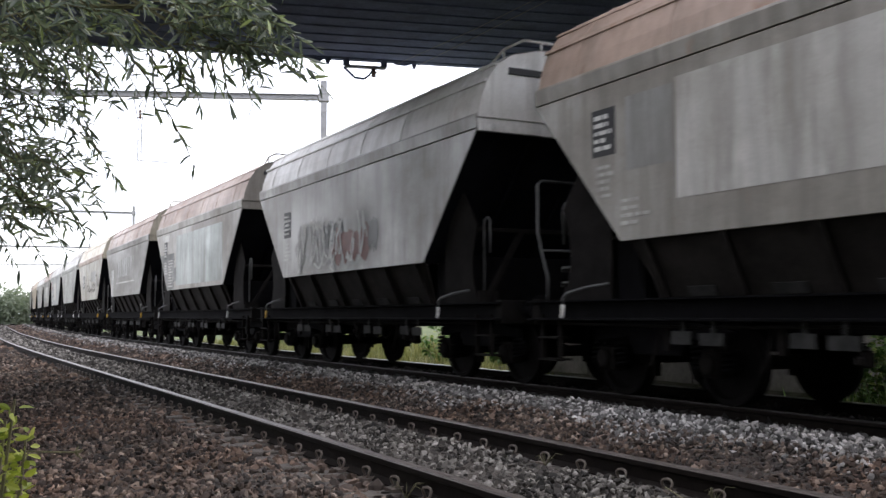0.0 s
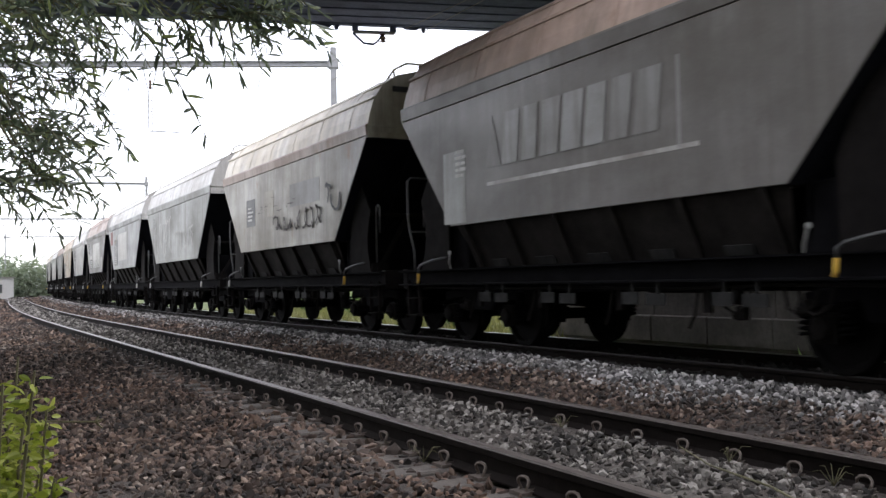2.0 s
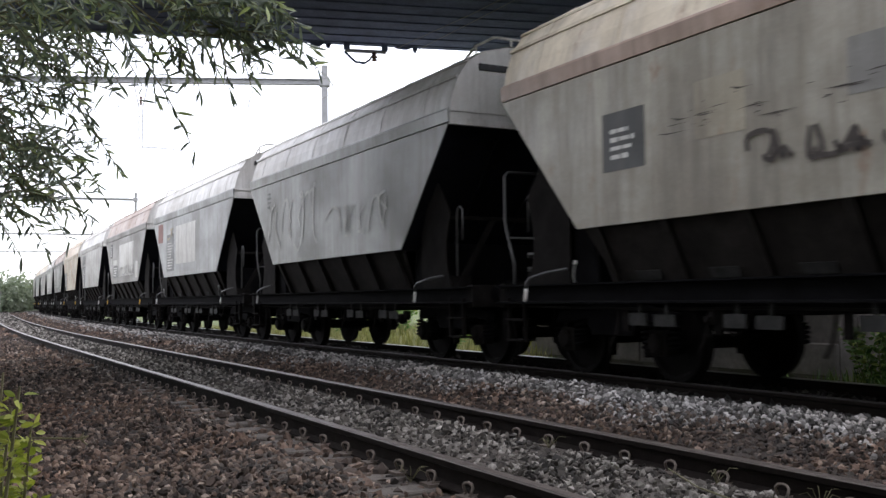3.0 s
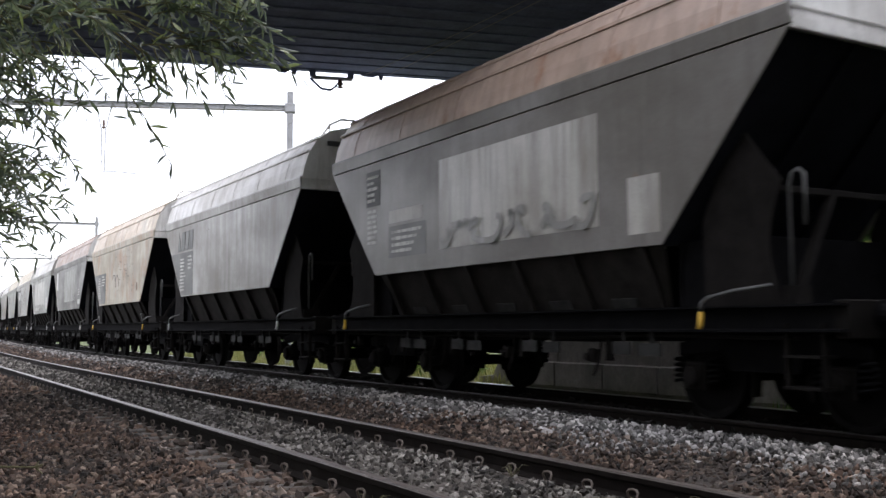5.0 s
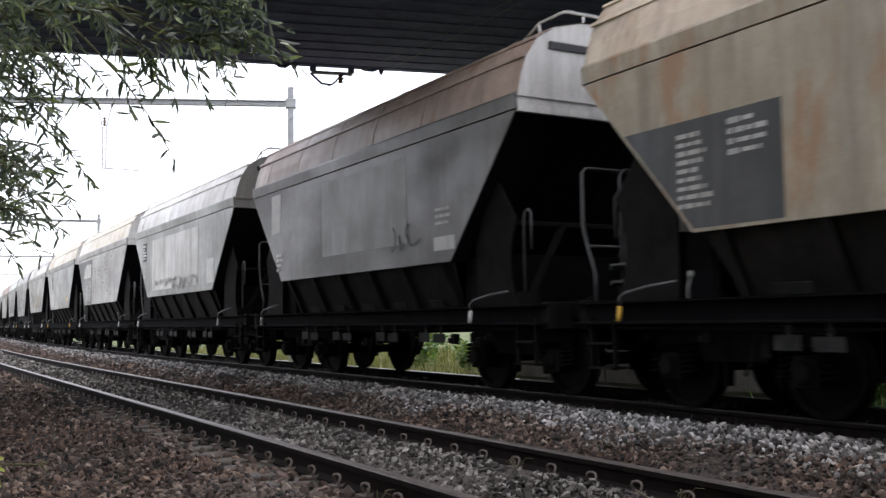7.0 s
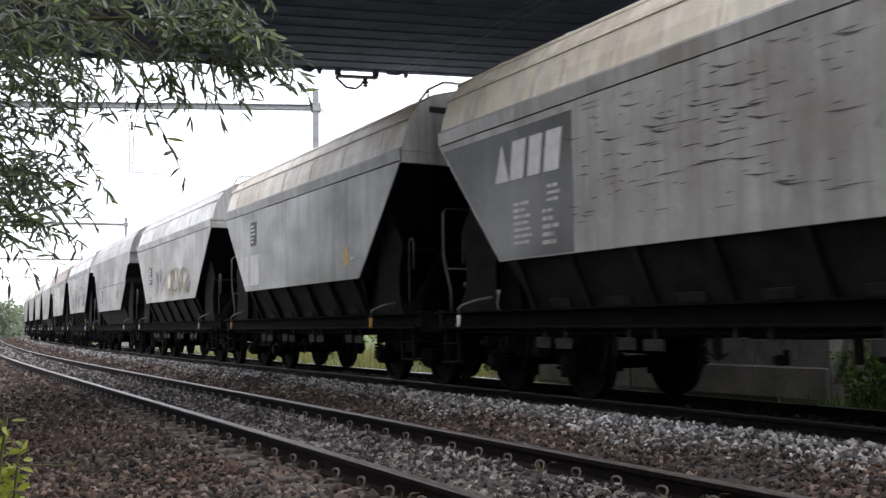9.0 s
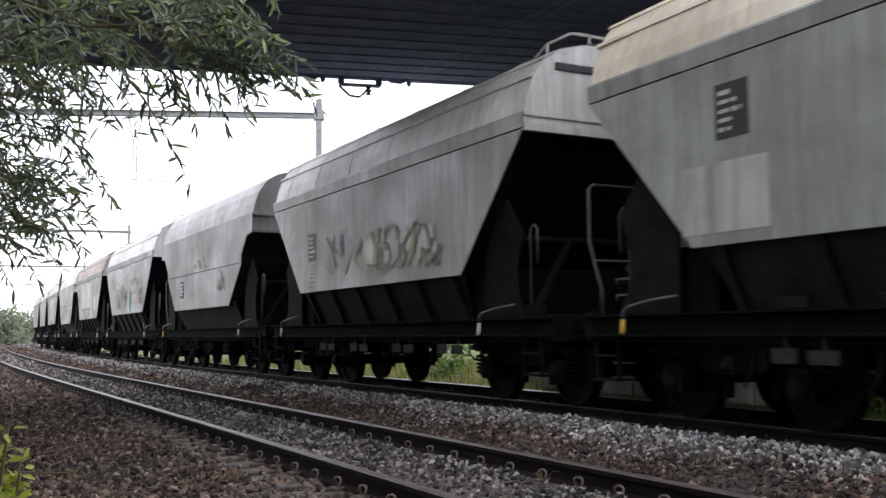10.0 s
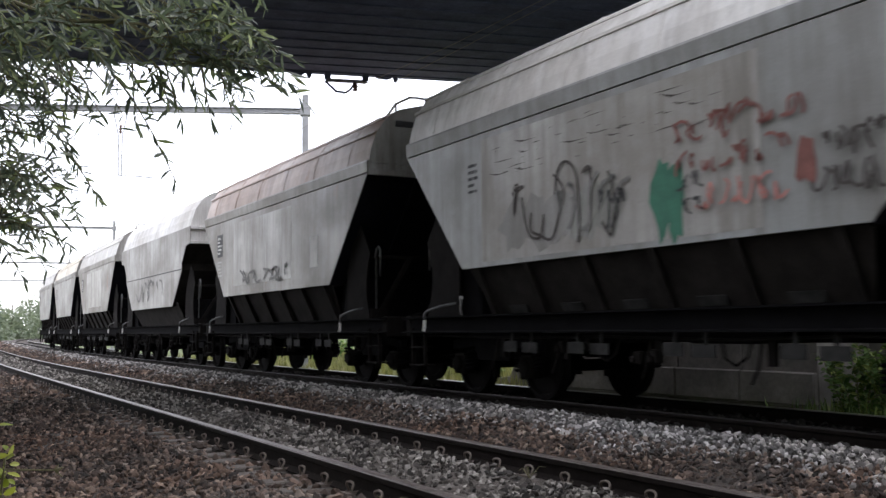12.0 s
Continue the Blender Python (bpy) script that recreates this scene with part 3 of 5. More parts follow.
def m_bar_b():
    return Build().box((4.88, 0, 0), (0.08, 2.98, 0.09)).mesh("end_bar", WHITE, bevel=0.01)


def m_seam_b():
    return Build().box((0, 1.516, 2.75), (7.9, 0.012, 0.025)).mesh("side_seam", BLACK)


def m_roof():
    b = Build()
    xs = np.linspace(-HT, HT, 15)
    n = len(ROOF)
    vs = [(x, y * (1 if 0 < i < 14 else 0.985), z) for i, x in enumerate(xs) for y, z in ROOF]
    fs = [(i * n + j, i * n + j + 1, (i + 1) * n + j + 1, (i + 1) * n + j) for i in range(14) for j in range(n - 1)]
    b.add(vs, fs)
    return b.mesh("roof", WHITE, smooth=False)


def m_rib_roof():
    b = Build()
    pts = [(0, y * 1.005, z + 0.008) for y, z in ROOF]
    b.tube(pts, 0.006, 4)
    return b.mesh("roof_seam", WHITE)


def m_eave():
    b = Build().prism([(1.49, ZT + 0.015), (1.515, ZT + 0.015), (1.53, ZT + 0.2), (1.51, ZT + 0.235), (1.49, ZT + 0.235)], -HT - 0.01, HT + 0.01, "x")
    return b.mesh("eave_band", WHITE, bevel=0.004)


def m_cap():
    """The flat end wall between the roof's arch and the eave."""
    poly = [(-1.49, ZT - 0.02)] + [(y * 0.985, z - 0.01) for y, z in ROOF[::-1]] + [(1.49, ZT - 0.02)]
    b = Build().prism(poly, HT - 0.05, HT - 0.02, "x")
    b.box((HT, 0, ZT + 0.03), (0.05, 2.98, 0.1))
    b.box((HT - 0.01, 0, ZT + 0.2), (0.03, 2.96, 0.025))
    return b.mesh("end_cap", WHITE)


def m_slot():
    b = Build().box((HT - 0.005, 0, 4.6), (0.03, 1.9, 0.1))
    return b.mesh("end_slot", BLACK)


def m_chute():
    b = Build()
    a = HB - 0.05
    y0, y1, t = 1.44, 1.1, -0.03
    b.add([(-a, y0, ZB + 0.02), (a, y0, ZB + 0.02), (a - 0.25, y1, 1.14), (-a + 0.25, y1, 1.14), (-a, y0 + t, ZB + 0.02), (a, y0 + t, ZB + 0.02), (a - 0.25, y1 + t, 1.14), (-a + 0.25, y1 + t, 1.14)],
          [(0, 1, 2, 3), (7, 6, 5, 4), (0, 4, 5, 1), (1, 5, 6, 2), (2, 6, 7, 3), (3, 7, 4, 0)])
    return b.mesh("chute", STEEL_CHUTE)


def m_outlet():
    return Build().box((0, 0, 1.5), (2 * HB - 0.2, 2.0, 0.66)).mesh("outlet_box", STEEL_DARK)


# inner plate added to shut out sky seen past the chute
def m_gap_plate():
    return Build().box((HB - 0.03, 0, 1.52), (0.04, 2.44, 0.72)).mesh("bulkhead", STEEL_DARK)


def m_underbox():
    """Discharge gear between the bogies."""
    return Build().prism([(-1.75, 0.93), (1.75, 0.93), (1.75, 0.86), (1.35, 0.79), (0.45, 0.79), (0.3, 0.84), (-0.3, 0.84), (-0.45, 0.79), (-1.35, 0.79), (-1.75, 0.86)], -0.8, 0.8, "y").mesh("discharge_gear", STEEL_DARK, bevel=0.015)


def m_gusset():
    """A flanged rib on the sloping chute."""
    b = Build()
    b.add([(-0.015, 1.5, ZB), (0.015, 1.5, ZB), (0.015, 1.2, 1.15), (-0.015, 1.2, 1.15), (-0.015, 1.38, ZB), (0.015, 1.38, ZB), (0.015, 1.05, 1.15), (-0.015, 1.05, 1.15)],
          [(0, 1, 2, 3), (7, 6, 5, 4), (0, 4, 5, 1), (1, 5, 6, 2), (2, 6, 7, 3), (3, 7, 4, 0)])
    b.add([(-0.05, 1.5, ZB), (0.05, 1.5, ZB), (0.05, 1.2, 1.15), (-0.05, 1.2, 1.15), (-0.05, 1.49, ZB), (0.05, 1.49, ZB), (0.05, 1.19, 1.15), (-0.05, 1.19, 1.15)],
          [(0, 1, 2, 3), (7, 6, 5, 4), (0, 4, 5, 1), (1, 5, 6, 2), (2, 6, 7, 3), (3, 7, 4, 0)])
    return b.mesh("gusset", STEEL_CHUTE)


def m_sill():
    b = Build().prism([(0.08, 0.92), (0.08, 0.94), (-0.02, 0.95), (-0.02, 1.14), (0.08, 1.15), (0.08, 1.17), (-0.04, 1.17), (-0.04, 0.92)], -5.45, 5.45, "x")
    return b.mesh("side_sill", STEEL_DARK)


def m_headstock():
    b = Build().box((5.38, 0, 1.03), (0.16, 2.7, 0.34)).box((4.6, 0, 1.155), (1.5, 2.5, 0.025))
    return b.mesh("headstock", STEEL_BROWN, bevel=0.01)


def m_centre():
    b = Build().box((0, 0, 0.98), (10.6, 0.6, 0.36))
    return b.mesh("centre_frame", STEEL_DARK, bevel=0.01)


def m_support():
    """Leg plate that carries the sloping end, hollowed on its inner edge."""
    arc = [(HB + 1.4 - 0.16 * math.sin(math.pi * k / 8), 1.17 + 1.15 * k / 8) for k in range(9)]
    b = Build().prism([(HB + 0.42, 1.17)] + arc + [(HB + 1.34, 2.4), (HB + 0.98, 2.84), (HB + 0.62, ZB + 0.66), (HB + 0.4, ZB + 0.2)], 1.3, 1.325, "y")
    b.box((HB + 0.5, 1.2, 1.3), (0.03, 0.2, 0.26))
    return b.mesh("leg_plate", STEEL_BROWN)


def m_brace():
    b = Build()
    b.tube([(HB + 1.4, 1.2, 1.16), (HB + 1.3, 0.5, 2.24)], 0.055, 4)
    b.box((HB + 1.4, 1.14, 1.25), (0.03, 0.34, 0.2))
    return b.mesh("brace", STEEL_BROWN)


def m_hoop():
    """Rail across the end platform, with treads and a rung below."""
    b = Build()
    b.tube([(5.3, 1.2, 1.18), (5.3, 1.2, 1.5), (5.42, 1.22, 1.85), (5.5, 1.22, 2.1), (5.5, 1.22, 2.74), (5.5, 1.16, 2.8), (5.5, -1.16, 2.8), (5.5, -1.22, 2.74), (5.5, -1.22, 2.1), (5.42, -1.22, 1.85), (5.3, -1.2, 1.5), (5.3, -1.2, 1.18)], 0.021, 6)
    b.tube([(5.42, 1.22, 1.85), (5.42, -1.22, 1.85)], 0.016, 6)
    return b.mesh("hand_rail", GALVRAIL, smooth=True)


def m_hoop_small():
    """A second, narrower rail behind the first."""
    b = Build()
    b.tube([(5.36, 0.75, 1.18), (5.36, 0.75, 2.72), (5.36, 0.68, 2.79), (5.36, -0.7, 2.79), (5.36, -0.77, 2.72), (5.36, -0.77, 1.18)], 0.021, 6)
    b.tube([(5.36, 0.75, 1.6), (5.36, -0.77, 1.6)], 0.016, 6)
    return b.mesh("hand_rail", GALVRAIL, smooth=True)


def m_tread():
    return Build().box((5.2, 0, 0), (0.3, 1.9, 0.03)).box((5.34, 0, -0.03), (0.02, 1.9, 0.06)).mesh("platform_tread", GALVRAIL, bevel=0.006)


def m_crossbar():
    """Bar between the two legs under the sloping end."""
    return Build().box((HB + 1.3, 0, 2.26), (0.06, 2.56, 0.07)).mesh("cross_bar", STEEL_BROWN, bevel=0.01)


def m_gap_block():
    """Block added to close the foot of the sloping end against bright sky."""
    return Build().prism([(HB - 0.02, 1.17), (HB + 0.75, 1.17), (HB + 0.62, 1.9), (HB + 0.05, 1.84)], -1.22, 1.22, "y").mesh("body_bolster", STEEL_DARK, bevel=0.01)


def m_whitelever():
    """Painted discharge lever standing by the chute's corner."""
    return Build().tube([(0, 1.42, 1.18), (-0.05, 1.47, 1.26), (-0.13, 1.5, 1.42)], 0.014, 6).box((-0.13, 1.5, 1.42), (0.035, 0.035, 0.05)).mesh("discharge_lever", M_TAGLIGHT, smooth=False)


def m_chuteplate():
    return Build().box((0, 0, 0), (0.42, 0.012, 0.12)).mesh("chute_plate", M_TAG, bevel=0.003)


def m_hook():
    b = Build()
    b.tube([(4.75, 1.2, 1.18), (4.75, 1.2, 2.3), (4.78, 1.2, 2.4), (4.85, 1.2, 2.43), (4.92, 1.2, 2.37), (4.92, 1.2, 1.9)], 0.018, 6)
    return b.mesh("grab_handle", GALVRAIL, smooth=True)


def m_grab():
    """Shunter's rail on the sill, its one end bent down."""
    b = Build()
    b.tube([(0, 1.52, 1.1), (-0.02, 1.53, 1.2), (-0.1, 1.53, 1.25), (-0.42, 1.5, 1.31), (-0.8, 1.44, 1.35)], 0.02, 6)
    return b.mesh("corner_rail", GALVRAIL, smooth=True)


def m_tip():
    return Build().tube([(0, 1.52, 1.115), (0.01, 1.525, 0.99), (0.025, 1.53, 0.95)], 0.026, 6).mesh("rail_tip", WHITE, smooth=True)


def m_step():
    b = Build()
    for z in (0.42, 0.7):
        b.box((5.0, 1.3, z), (0.42, 0.24, 0.025), slot=0)
    for x in (4.8, 5.2):
        b.box((x, 1.35, 0.7), (0.03, 0.06, 0.6))
    return b.mesh("step", STEEL_BROWN)


def m_buffer():
    b = Build()
    b.lathe([(0.15, 5.44), (0.15, 5.47), (0.11, 5.48), (0.1, 5.66), (0.075, 5.67), (0.07, 5.73), (0.2, 5.74), (0.21, 5.765), (0.19, 5.785)], 14, "x", (0, 0.88, 1.06))
    return b.mesh("buffer", STEEL_DARK, smooth=False)


def m_coupling():
    b = Build().box((5.55, 0, 0.98), (0.4, 0.09, 0.16)).tube([(5.6, 0, 0.98), (5.72, 0, 0.7), (5.8, 0, 0.72)], 0.035, 6)
    b.tube([(5.45, 0.35, 0.95), (5.6, 0.35, 0.6), (5.8, 0.3, 0.55)], 0.025, 6)
    return b.mesh("coupling", STEEL_DARK)


def m_pipe():
    """Brake pipe slung along the sill."""
    return Build().tube([(-4.9, 1.3, 0.86), (-3.0, 1.32, 0.88), (-1.5, 1.3, 0.84), (0.4, 1.31, 0.87), (2.2, 1.3, 0.85), (4.9, 1.32, 0.88)], 0.018, 5).mesh("brake_pipe", STEEL_BROWN)


def m_valve():
    return Build().box((0, 0, 0), (0.12, 0.1, 0.15)).box((0.02, 0.08, -0.02), (0.06, 0.06, 0.08)).mesh("valve_box", STEEL_BROWN, bevel=0.015)


def m_hose():
    return Build().tube([(0, 0, 0), (0.05, 0.02, -0.18), (0.2, 0.03, -0.27), (0.36, 0.02, -0.2), (0.42, 0, 0)], 0.016, 5).mesh("air_hose", STEEL_BROWN)


def m_handwheel():
    b = Build()
    b.tube([(0.2 * math.cos(a), 0, 0.2 * math.sin(a)) for a in np.linspace(0, 2 * math.pi, 15)], 0.018, 5)
    b.tube([(-0.2, 0, 0), (0.2, 0, 0)], 0.014, 5).tube([(0, 0, -0.2), (0, 0, 0.2)], 0.014, 5)
    b.tube([(0, 0, 0), (0, -0.25, 0)], 0.02, 5)
    return b.mesh("hand_wheel", STEEL_BROWN)


def m_tagplate():
    b = Build().box((0, 0, 0), (0.3, 0.015, 0.14)).box((0, -0.03, 0.1), (0.05, 0.02, 0.2)).box((-0.45, 0, -0.01), (0.34, 0.015, 0.13)).box((-0.45, -0.03, 0.1), (0.05, 0.02, 0.2))
    return b.mesh("tag_plate", M_TAG)


def m_lever():
    b = Build().tube([(0, 0, 0.05), (0.02, 0.05, -0.25), (0.1, 0.06, -0.4)], 0.018, 5).box((-0.08, -0.04, -0.1), (0.1, 0.05, 0.26))
    return b.mesh("brake_lever", STEEL_BROWN)


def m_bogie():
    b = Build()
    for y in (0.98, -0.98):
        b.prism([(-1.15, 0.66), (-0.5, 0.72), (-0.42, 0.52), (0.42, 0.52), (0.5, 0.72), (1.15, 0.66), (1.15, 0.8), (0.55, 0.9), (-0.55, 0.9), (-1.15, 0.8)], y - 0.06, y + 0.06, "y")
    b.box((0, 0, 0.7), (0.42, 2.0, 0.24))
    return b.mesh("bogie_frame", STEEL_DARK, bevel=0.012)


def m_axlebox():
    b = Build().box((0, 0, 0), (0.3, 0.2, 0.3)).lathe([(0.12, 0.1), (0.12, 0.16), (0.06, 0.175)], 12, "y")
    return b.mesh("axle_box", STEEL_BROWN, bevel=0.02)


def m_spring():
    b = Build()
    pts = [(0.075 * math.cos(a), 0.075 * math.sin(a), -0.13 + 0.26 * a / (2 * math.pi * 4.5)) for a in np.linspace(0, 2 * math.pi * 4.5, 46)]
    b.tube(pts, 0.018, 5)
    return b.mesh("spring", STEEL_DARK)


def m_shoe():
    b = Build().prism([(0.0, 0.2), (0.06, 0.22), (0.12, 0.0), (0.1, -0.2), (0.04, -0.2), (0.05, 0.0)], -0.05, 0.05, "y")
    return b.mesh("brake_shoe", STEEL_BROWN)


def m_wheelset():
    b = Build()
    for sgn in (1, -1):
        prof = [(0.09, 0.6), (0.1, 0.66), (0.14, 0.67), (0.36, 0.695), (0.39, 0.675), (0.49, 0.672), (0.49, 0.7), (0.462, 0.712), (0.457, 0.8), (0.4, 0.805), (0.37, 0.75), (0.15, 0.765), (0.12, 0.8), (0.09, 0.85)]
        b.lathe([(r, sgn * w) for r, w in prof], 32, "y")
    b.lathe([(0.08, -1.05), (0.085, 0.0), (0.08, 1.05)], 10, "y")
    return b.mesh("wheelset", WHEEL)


BOGIE_X, AXLE_X, WHEEL_R = 3.78, 0.9, 0.457
wheelsets = []
wagons = []


def markings(w, rng, kind, y=1.514):
    """Boards, stencils and painted scrawl on the side facing the viewer; writing that cannot be read is plain bars."""
    def board(x, z, sx, sz, mat, name="marking_panel", lift=0.0):
        b = Build().box((0, 0, 0), (sx, 0.004, sz))
        return piece(name, b.mesh(name, mat), w, pose(x, y + lift, z))
    for item in kind:
        what, x, z, sx, sz, mat = item[:6]
        if what == "panel":
            board(x, z, sx, sz, mat)
        elif what == "wedge":
            # dark field between the side's sloping edge and an upright edge at x; z is its foot, sz its height
            edge = [HB + (q - ZB) / (ZT - ZB) * (HT - HB) - 0.05 for q in (z, z + sz)]
            b = Build().prism([(x, z), (edge[0], z), (edge[1], z + sz), (x, z + sz)], y - 0.002, y + 0.002, "y")
            piece("marking_panel", b.mesh("marking_panel", mat), w)
        elif what == "bars":
            n = item[6]
            b = Build()
            rows = max(n, int(sz / 0.085)) if sz > 0.15 else n
            for i in range(rows):
                # each row is broken into a few words of uneven length
                u = sx / 2
                end = -sx / 2 + sx * rng.uniform(0.0, 0.45)
                while u > end + 0.02:
                    ln = min(rng.uniform(0.05, 0.2), u - end)
                    b.box((u - ln / 2, 0, sz / 2 - (i + 0.5) * sz / rows), (ln, 0.004, sz / rows * rng.uniform(0.4, 0.58)))
                    u -= ln + 0.03
            tagged(piece("stencil", b.mesh("stencil", mat), w, pose(x, y + 0.005, z)), kind="stuff")
        elif what == "scrawl":
            b = Build()
            n = item[6]
            for i in range(n):
                cx = sx * (i + 0.5) / n - sx / 2
                # loose sprayed loops and hooks that spell nothing
                wide, tall = sx / n * rng.uniform(0.9, 1.5), sz / 2 * rng.uniform(0.65, 1.0)
                a, turn = rng.uniform(0, 6.28), rng.choice((-1, 1))
                pts = []
                for j in range(rng.randint(5, 8)):
                    a += turn * rng.uniform(0.35, 1.1)
                    if rng.random() < 0.25:
                        turn = -turn
                    pts.append((cx + wide * (0.5 * math.cos(a) + 0.12 * (j - 3)) * rng.uniform(0.6, 1.1), 0.0004 * i, tall * math.sin(a) * rng.uniform(0.75, 1.05)))
                ribbon(b, pts, item[7] if len(item) > 7 else 0.045)
            tagged(piece("graffiti", b.mesh("graffiti", mat), w, pose(x, y + 0.009 + 0.002 * kind.index(item), z), "spray-painted graffiti scrawl"), kind="stuff")
        elif what == "blocks":
            # a maker's emblem and name as plain shapes
            n = item[6]
            for i in range(n):
                wd = sx / n
                hw, lean = wd * (0.44, 0.4, 0.36, 0.42)[i % 4], wd * 0.1
                b = Build().prism([(-hw + lean, -sz / 2), (hw + lean, -sz / 2), (hw - lean, sz / 2), (-hw - lean, sz / 2)] if i else [(-hw, -sz / 2), (hw, -sz / 2), (0.0, sz / 2)], -0.002, 0.002, "y")
                piece("emblem_shape", b.mesh("emblem_shape", mat), w, pose(x + sx / 2 - (i + 0.5) * wd, y + 0.008, z))
        elif what == "fill":
            b = Build()
            for i in range(item[6]):
                cx = sx * (i + 0.5) / item[6] - sx / 2
                pts = [(cx + sx / item[6] * 0.8 * math.cos(a) * rng.uniform(0.55, 1.2), 0, sz * 0.5 * math.sin(a) * rng.uniform(0.5, 1.1)) for a in np.linspace(0, 2 * math.pi, 15)[:-1]]
                b.add([(p[0], 0.0003 * i, p[2]) for p in pts], [tuple(range(14))])
            tagged(piece("graffiti_fill", b.mesh("graffiti_fill", mat), w, pose(x, y + 0.006, z), "sprayed colour fill of graffiti"), kind="stuff")
        elif what == "chips":
            b = Build()
            for i in range(item[6]):
                cx, cz = rng.uniform(-sx / 2, sx / 2), rng.uniform(-sz / 2, sz / 2)
                L = rng.choice((0.02, 0.05, 0.09, 0.15, 0.26))
                b.add([(cx - L, 0, cz), (cx, 0, cz + rng.uniform(0.004, 0.01)), (cx + L, 0, cz + L * rng.uniform(-0.15, 0.3)), (cx + L * 0.3, 0, cz - 0.005)], [(0, 1, 2, 3)])
            tagged(piece("flaked_paint", b.mesh("flaked_paint", mat), w, pose(x, y + 0.006, z), "dark lines where paint flaked off"), kind="stuff")


def ribbon(b, pts, width):
    """A flat brush stroke in the xz plane."""
    pts = [Vector(p) for p in pts]
    fine = []
    for i in range(len(pts) - 1):
        p0, p1, p2, p3 = pts[max(i - 1, 0)], pts[i], pts[i + 1], pts[min(i + 2, len(pts) - 1)]
        for u in (0, 0.25, 0.5, 0.75):
            fine.append(0.5 * ((2 * p1) + (p2 - p0) * u + (2 * p0 - 5 * p1 + 4 * p2 - p3) * u * u + (3 * p1 - p0 - 3 * p2 + p3) * u ** 3))
    fine.append(pts[-1])
    vs = []
    for i, q in enumerate(fine):
        d = (fine[min(i + 1, len(fine) - 1)] - fine[max(i - 1, 0)])
        d = d.normalized() if d.length > 1e-6 else Vector((1, 0, 0))
        nrm = Vector((-d.z, 0, d.x)) * width / 2
        vs += [q + nrm, q - nrm]
    b.add(vs, [(2 * i, 2 * i + 2, 2 * i + 3, 2 * i + 1) for i in range(len(fine) - 1)])


def build_wagon(index, side_mat, roof_mat, cap_mat, label, marks=(), hoops=1, eave=None, kind_b=False, yellow=0):
    rng = random.Random(100 + index)
    w = thing("hopper_wagon", label, "hopper wagon", group="wagons of the freight train")
    flip = pose(0, 0, 0, 0, 0, 180)
    mirror = Matrix.Diagonal((1, -1, 1, 1))
    for m in (Matrix(), flip):
        if kind_b:
            dress(piece("side_panel", shared("side_b", m_side_b), w, m @ pose(0, 1.5, 0)), side_mat)
            piece("end_sheet", shared("end_b", m_end_b), w, m, "grimy sloping end sheet, darkened for shade")
            dress(piece("end_cap", shared("cap_b", m_cap_b), w, m), cap_mat)
            for z in (3.46, 3.86):
                dress(piece("end_bar", shared("bar_b", m_bar_b), w, m @ pose(0, 0, z)), cap_mat)
            piece("side_seam", shared("seam_b", m_seam_b), w, m)
            for i in range(4):
                piece("hand_wheel", shared("handwheel", m_handwheel), w, m @ pose(-2.6 + i * 1.7, 1.45, 0.72))
        else:
            dress(piece("side_panel", shared("side", m_side), w, m @ pose(0, 1.5, 0)), side_mat)
            piece("end_sheet", shared("end", m_end), w, m, "grimy sloping end sheet, darkened for shade")
            for y in (-0.5, 0.5):
                piece("end_rib", shared("endrib", m_endrib), w, m @ pose(0, y, 0))
            dress(piece("end_cap", shared("cap", m_cap), w, m), cap_mat)
            piece("end_slot", shared("slot", m_slot), w, m)
            dress(piece("eave_band", shared("eave", m_eave), w, m), eave or side_mat)
            dress(piece("roof_strip", shared("strip", m_roofstrip), w, m), roof_mat)
            dress(piece("roof_strip", shared("strip_up", m_roofstrip_up), w, m), roof_mat)
            for i in range(6):
                piece("gusset", shared("gusset", m_gusset), w, m @ pose(-3.0 + i * 1.2, 0, 0))
        piece("chute", shared("chute", m_chute), w, m)
        piece("side_sill", shared("sill", m_sill), w, m @ pose(0, 1.36, 0))
        piece("bulkhead", shared("bulkhead", m_gap_plate), w, m)
        piece("headstock", shared("headstock", m_headstock), w, m)
        piece("coupling", shared("coupling", m_coupling), w, m)
        for x0 in (-3.9, 4.5):
            cr = piece("corner_rail", shared("grab", m_grab), w, m @ pose(x0, 0, 0))
            dress(piece("rail_tip", shared("tip", m_tip), cr), YELLOW if yellow & (1 if x0 < 0 else 2) else None)
        for mm in (m, m @ mirror):
            piece("buffer", shared("buffer", m_buffer), w, mm)
            piece("leg_plate", shared("support", m_support), w, mm)
            piece("brace", shared("brace", m_brace), w, mm)
            piece("step", shared("step", m_step), w, mm)
            piece("grab_handle", shared("hook", m_hook), w, mm)
    dress(piece("roof", shared("roof", m_roof), w, None if not kind_b else Matrix.Diagonal((4.86 / HT, 1, 1, 1))), roof_mat)
    if not kind_b:
        for i in range(6):
            dress(piece("roof_seam", shared("seam", m_rib_roof), w, pose(-4.2 + i * 1.68, 0, 0)), roof_mat)
        dress(piece("roof_rail", shared("roofrail", m_roofrail), w), cap_mat)
    piece("outlet_box", shared("outlet", m_outlet), w)
    piece("discharge_gear", shared("underbox", m_underbox), w)
    piece("centre_frame", shared("centre", m_centre), w)
    if hoops:
        piece("hand_rail", shared("hoop", m_hoop), w, None, "bent tube hand rail")
        if hoops > 1:
            piece("hand_rail", shared("hoop2", m_hoop_small), w, None, "narrow bent tube hand rail")
        for z in (1.42, 1.62):
            piece("platform_tread", shared("tread", m_tread), w, pose(0, 0, z))
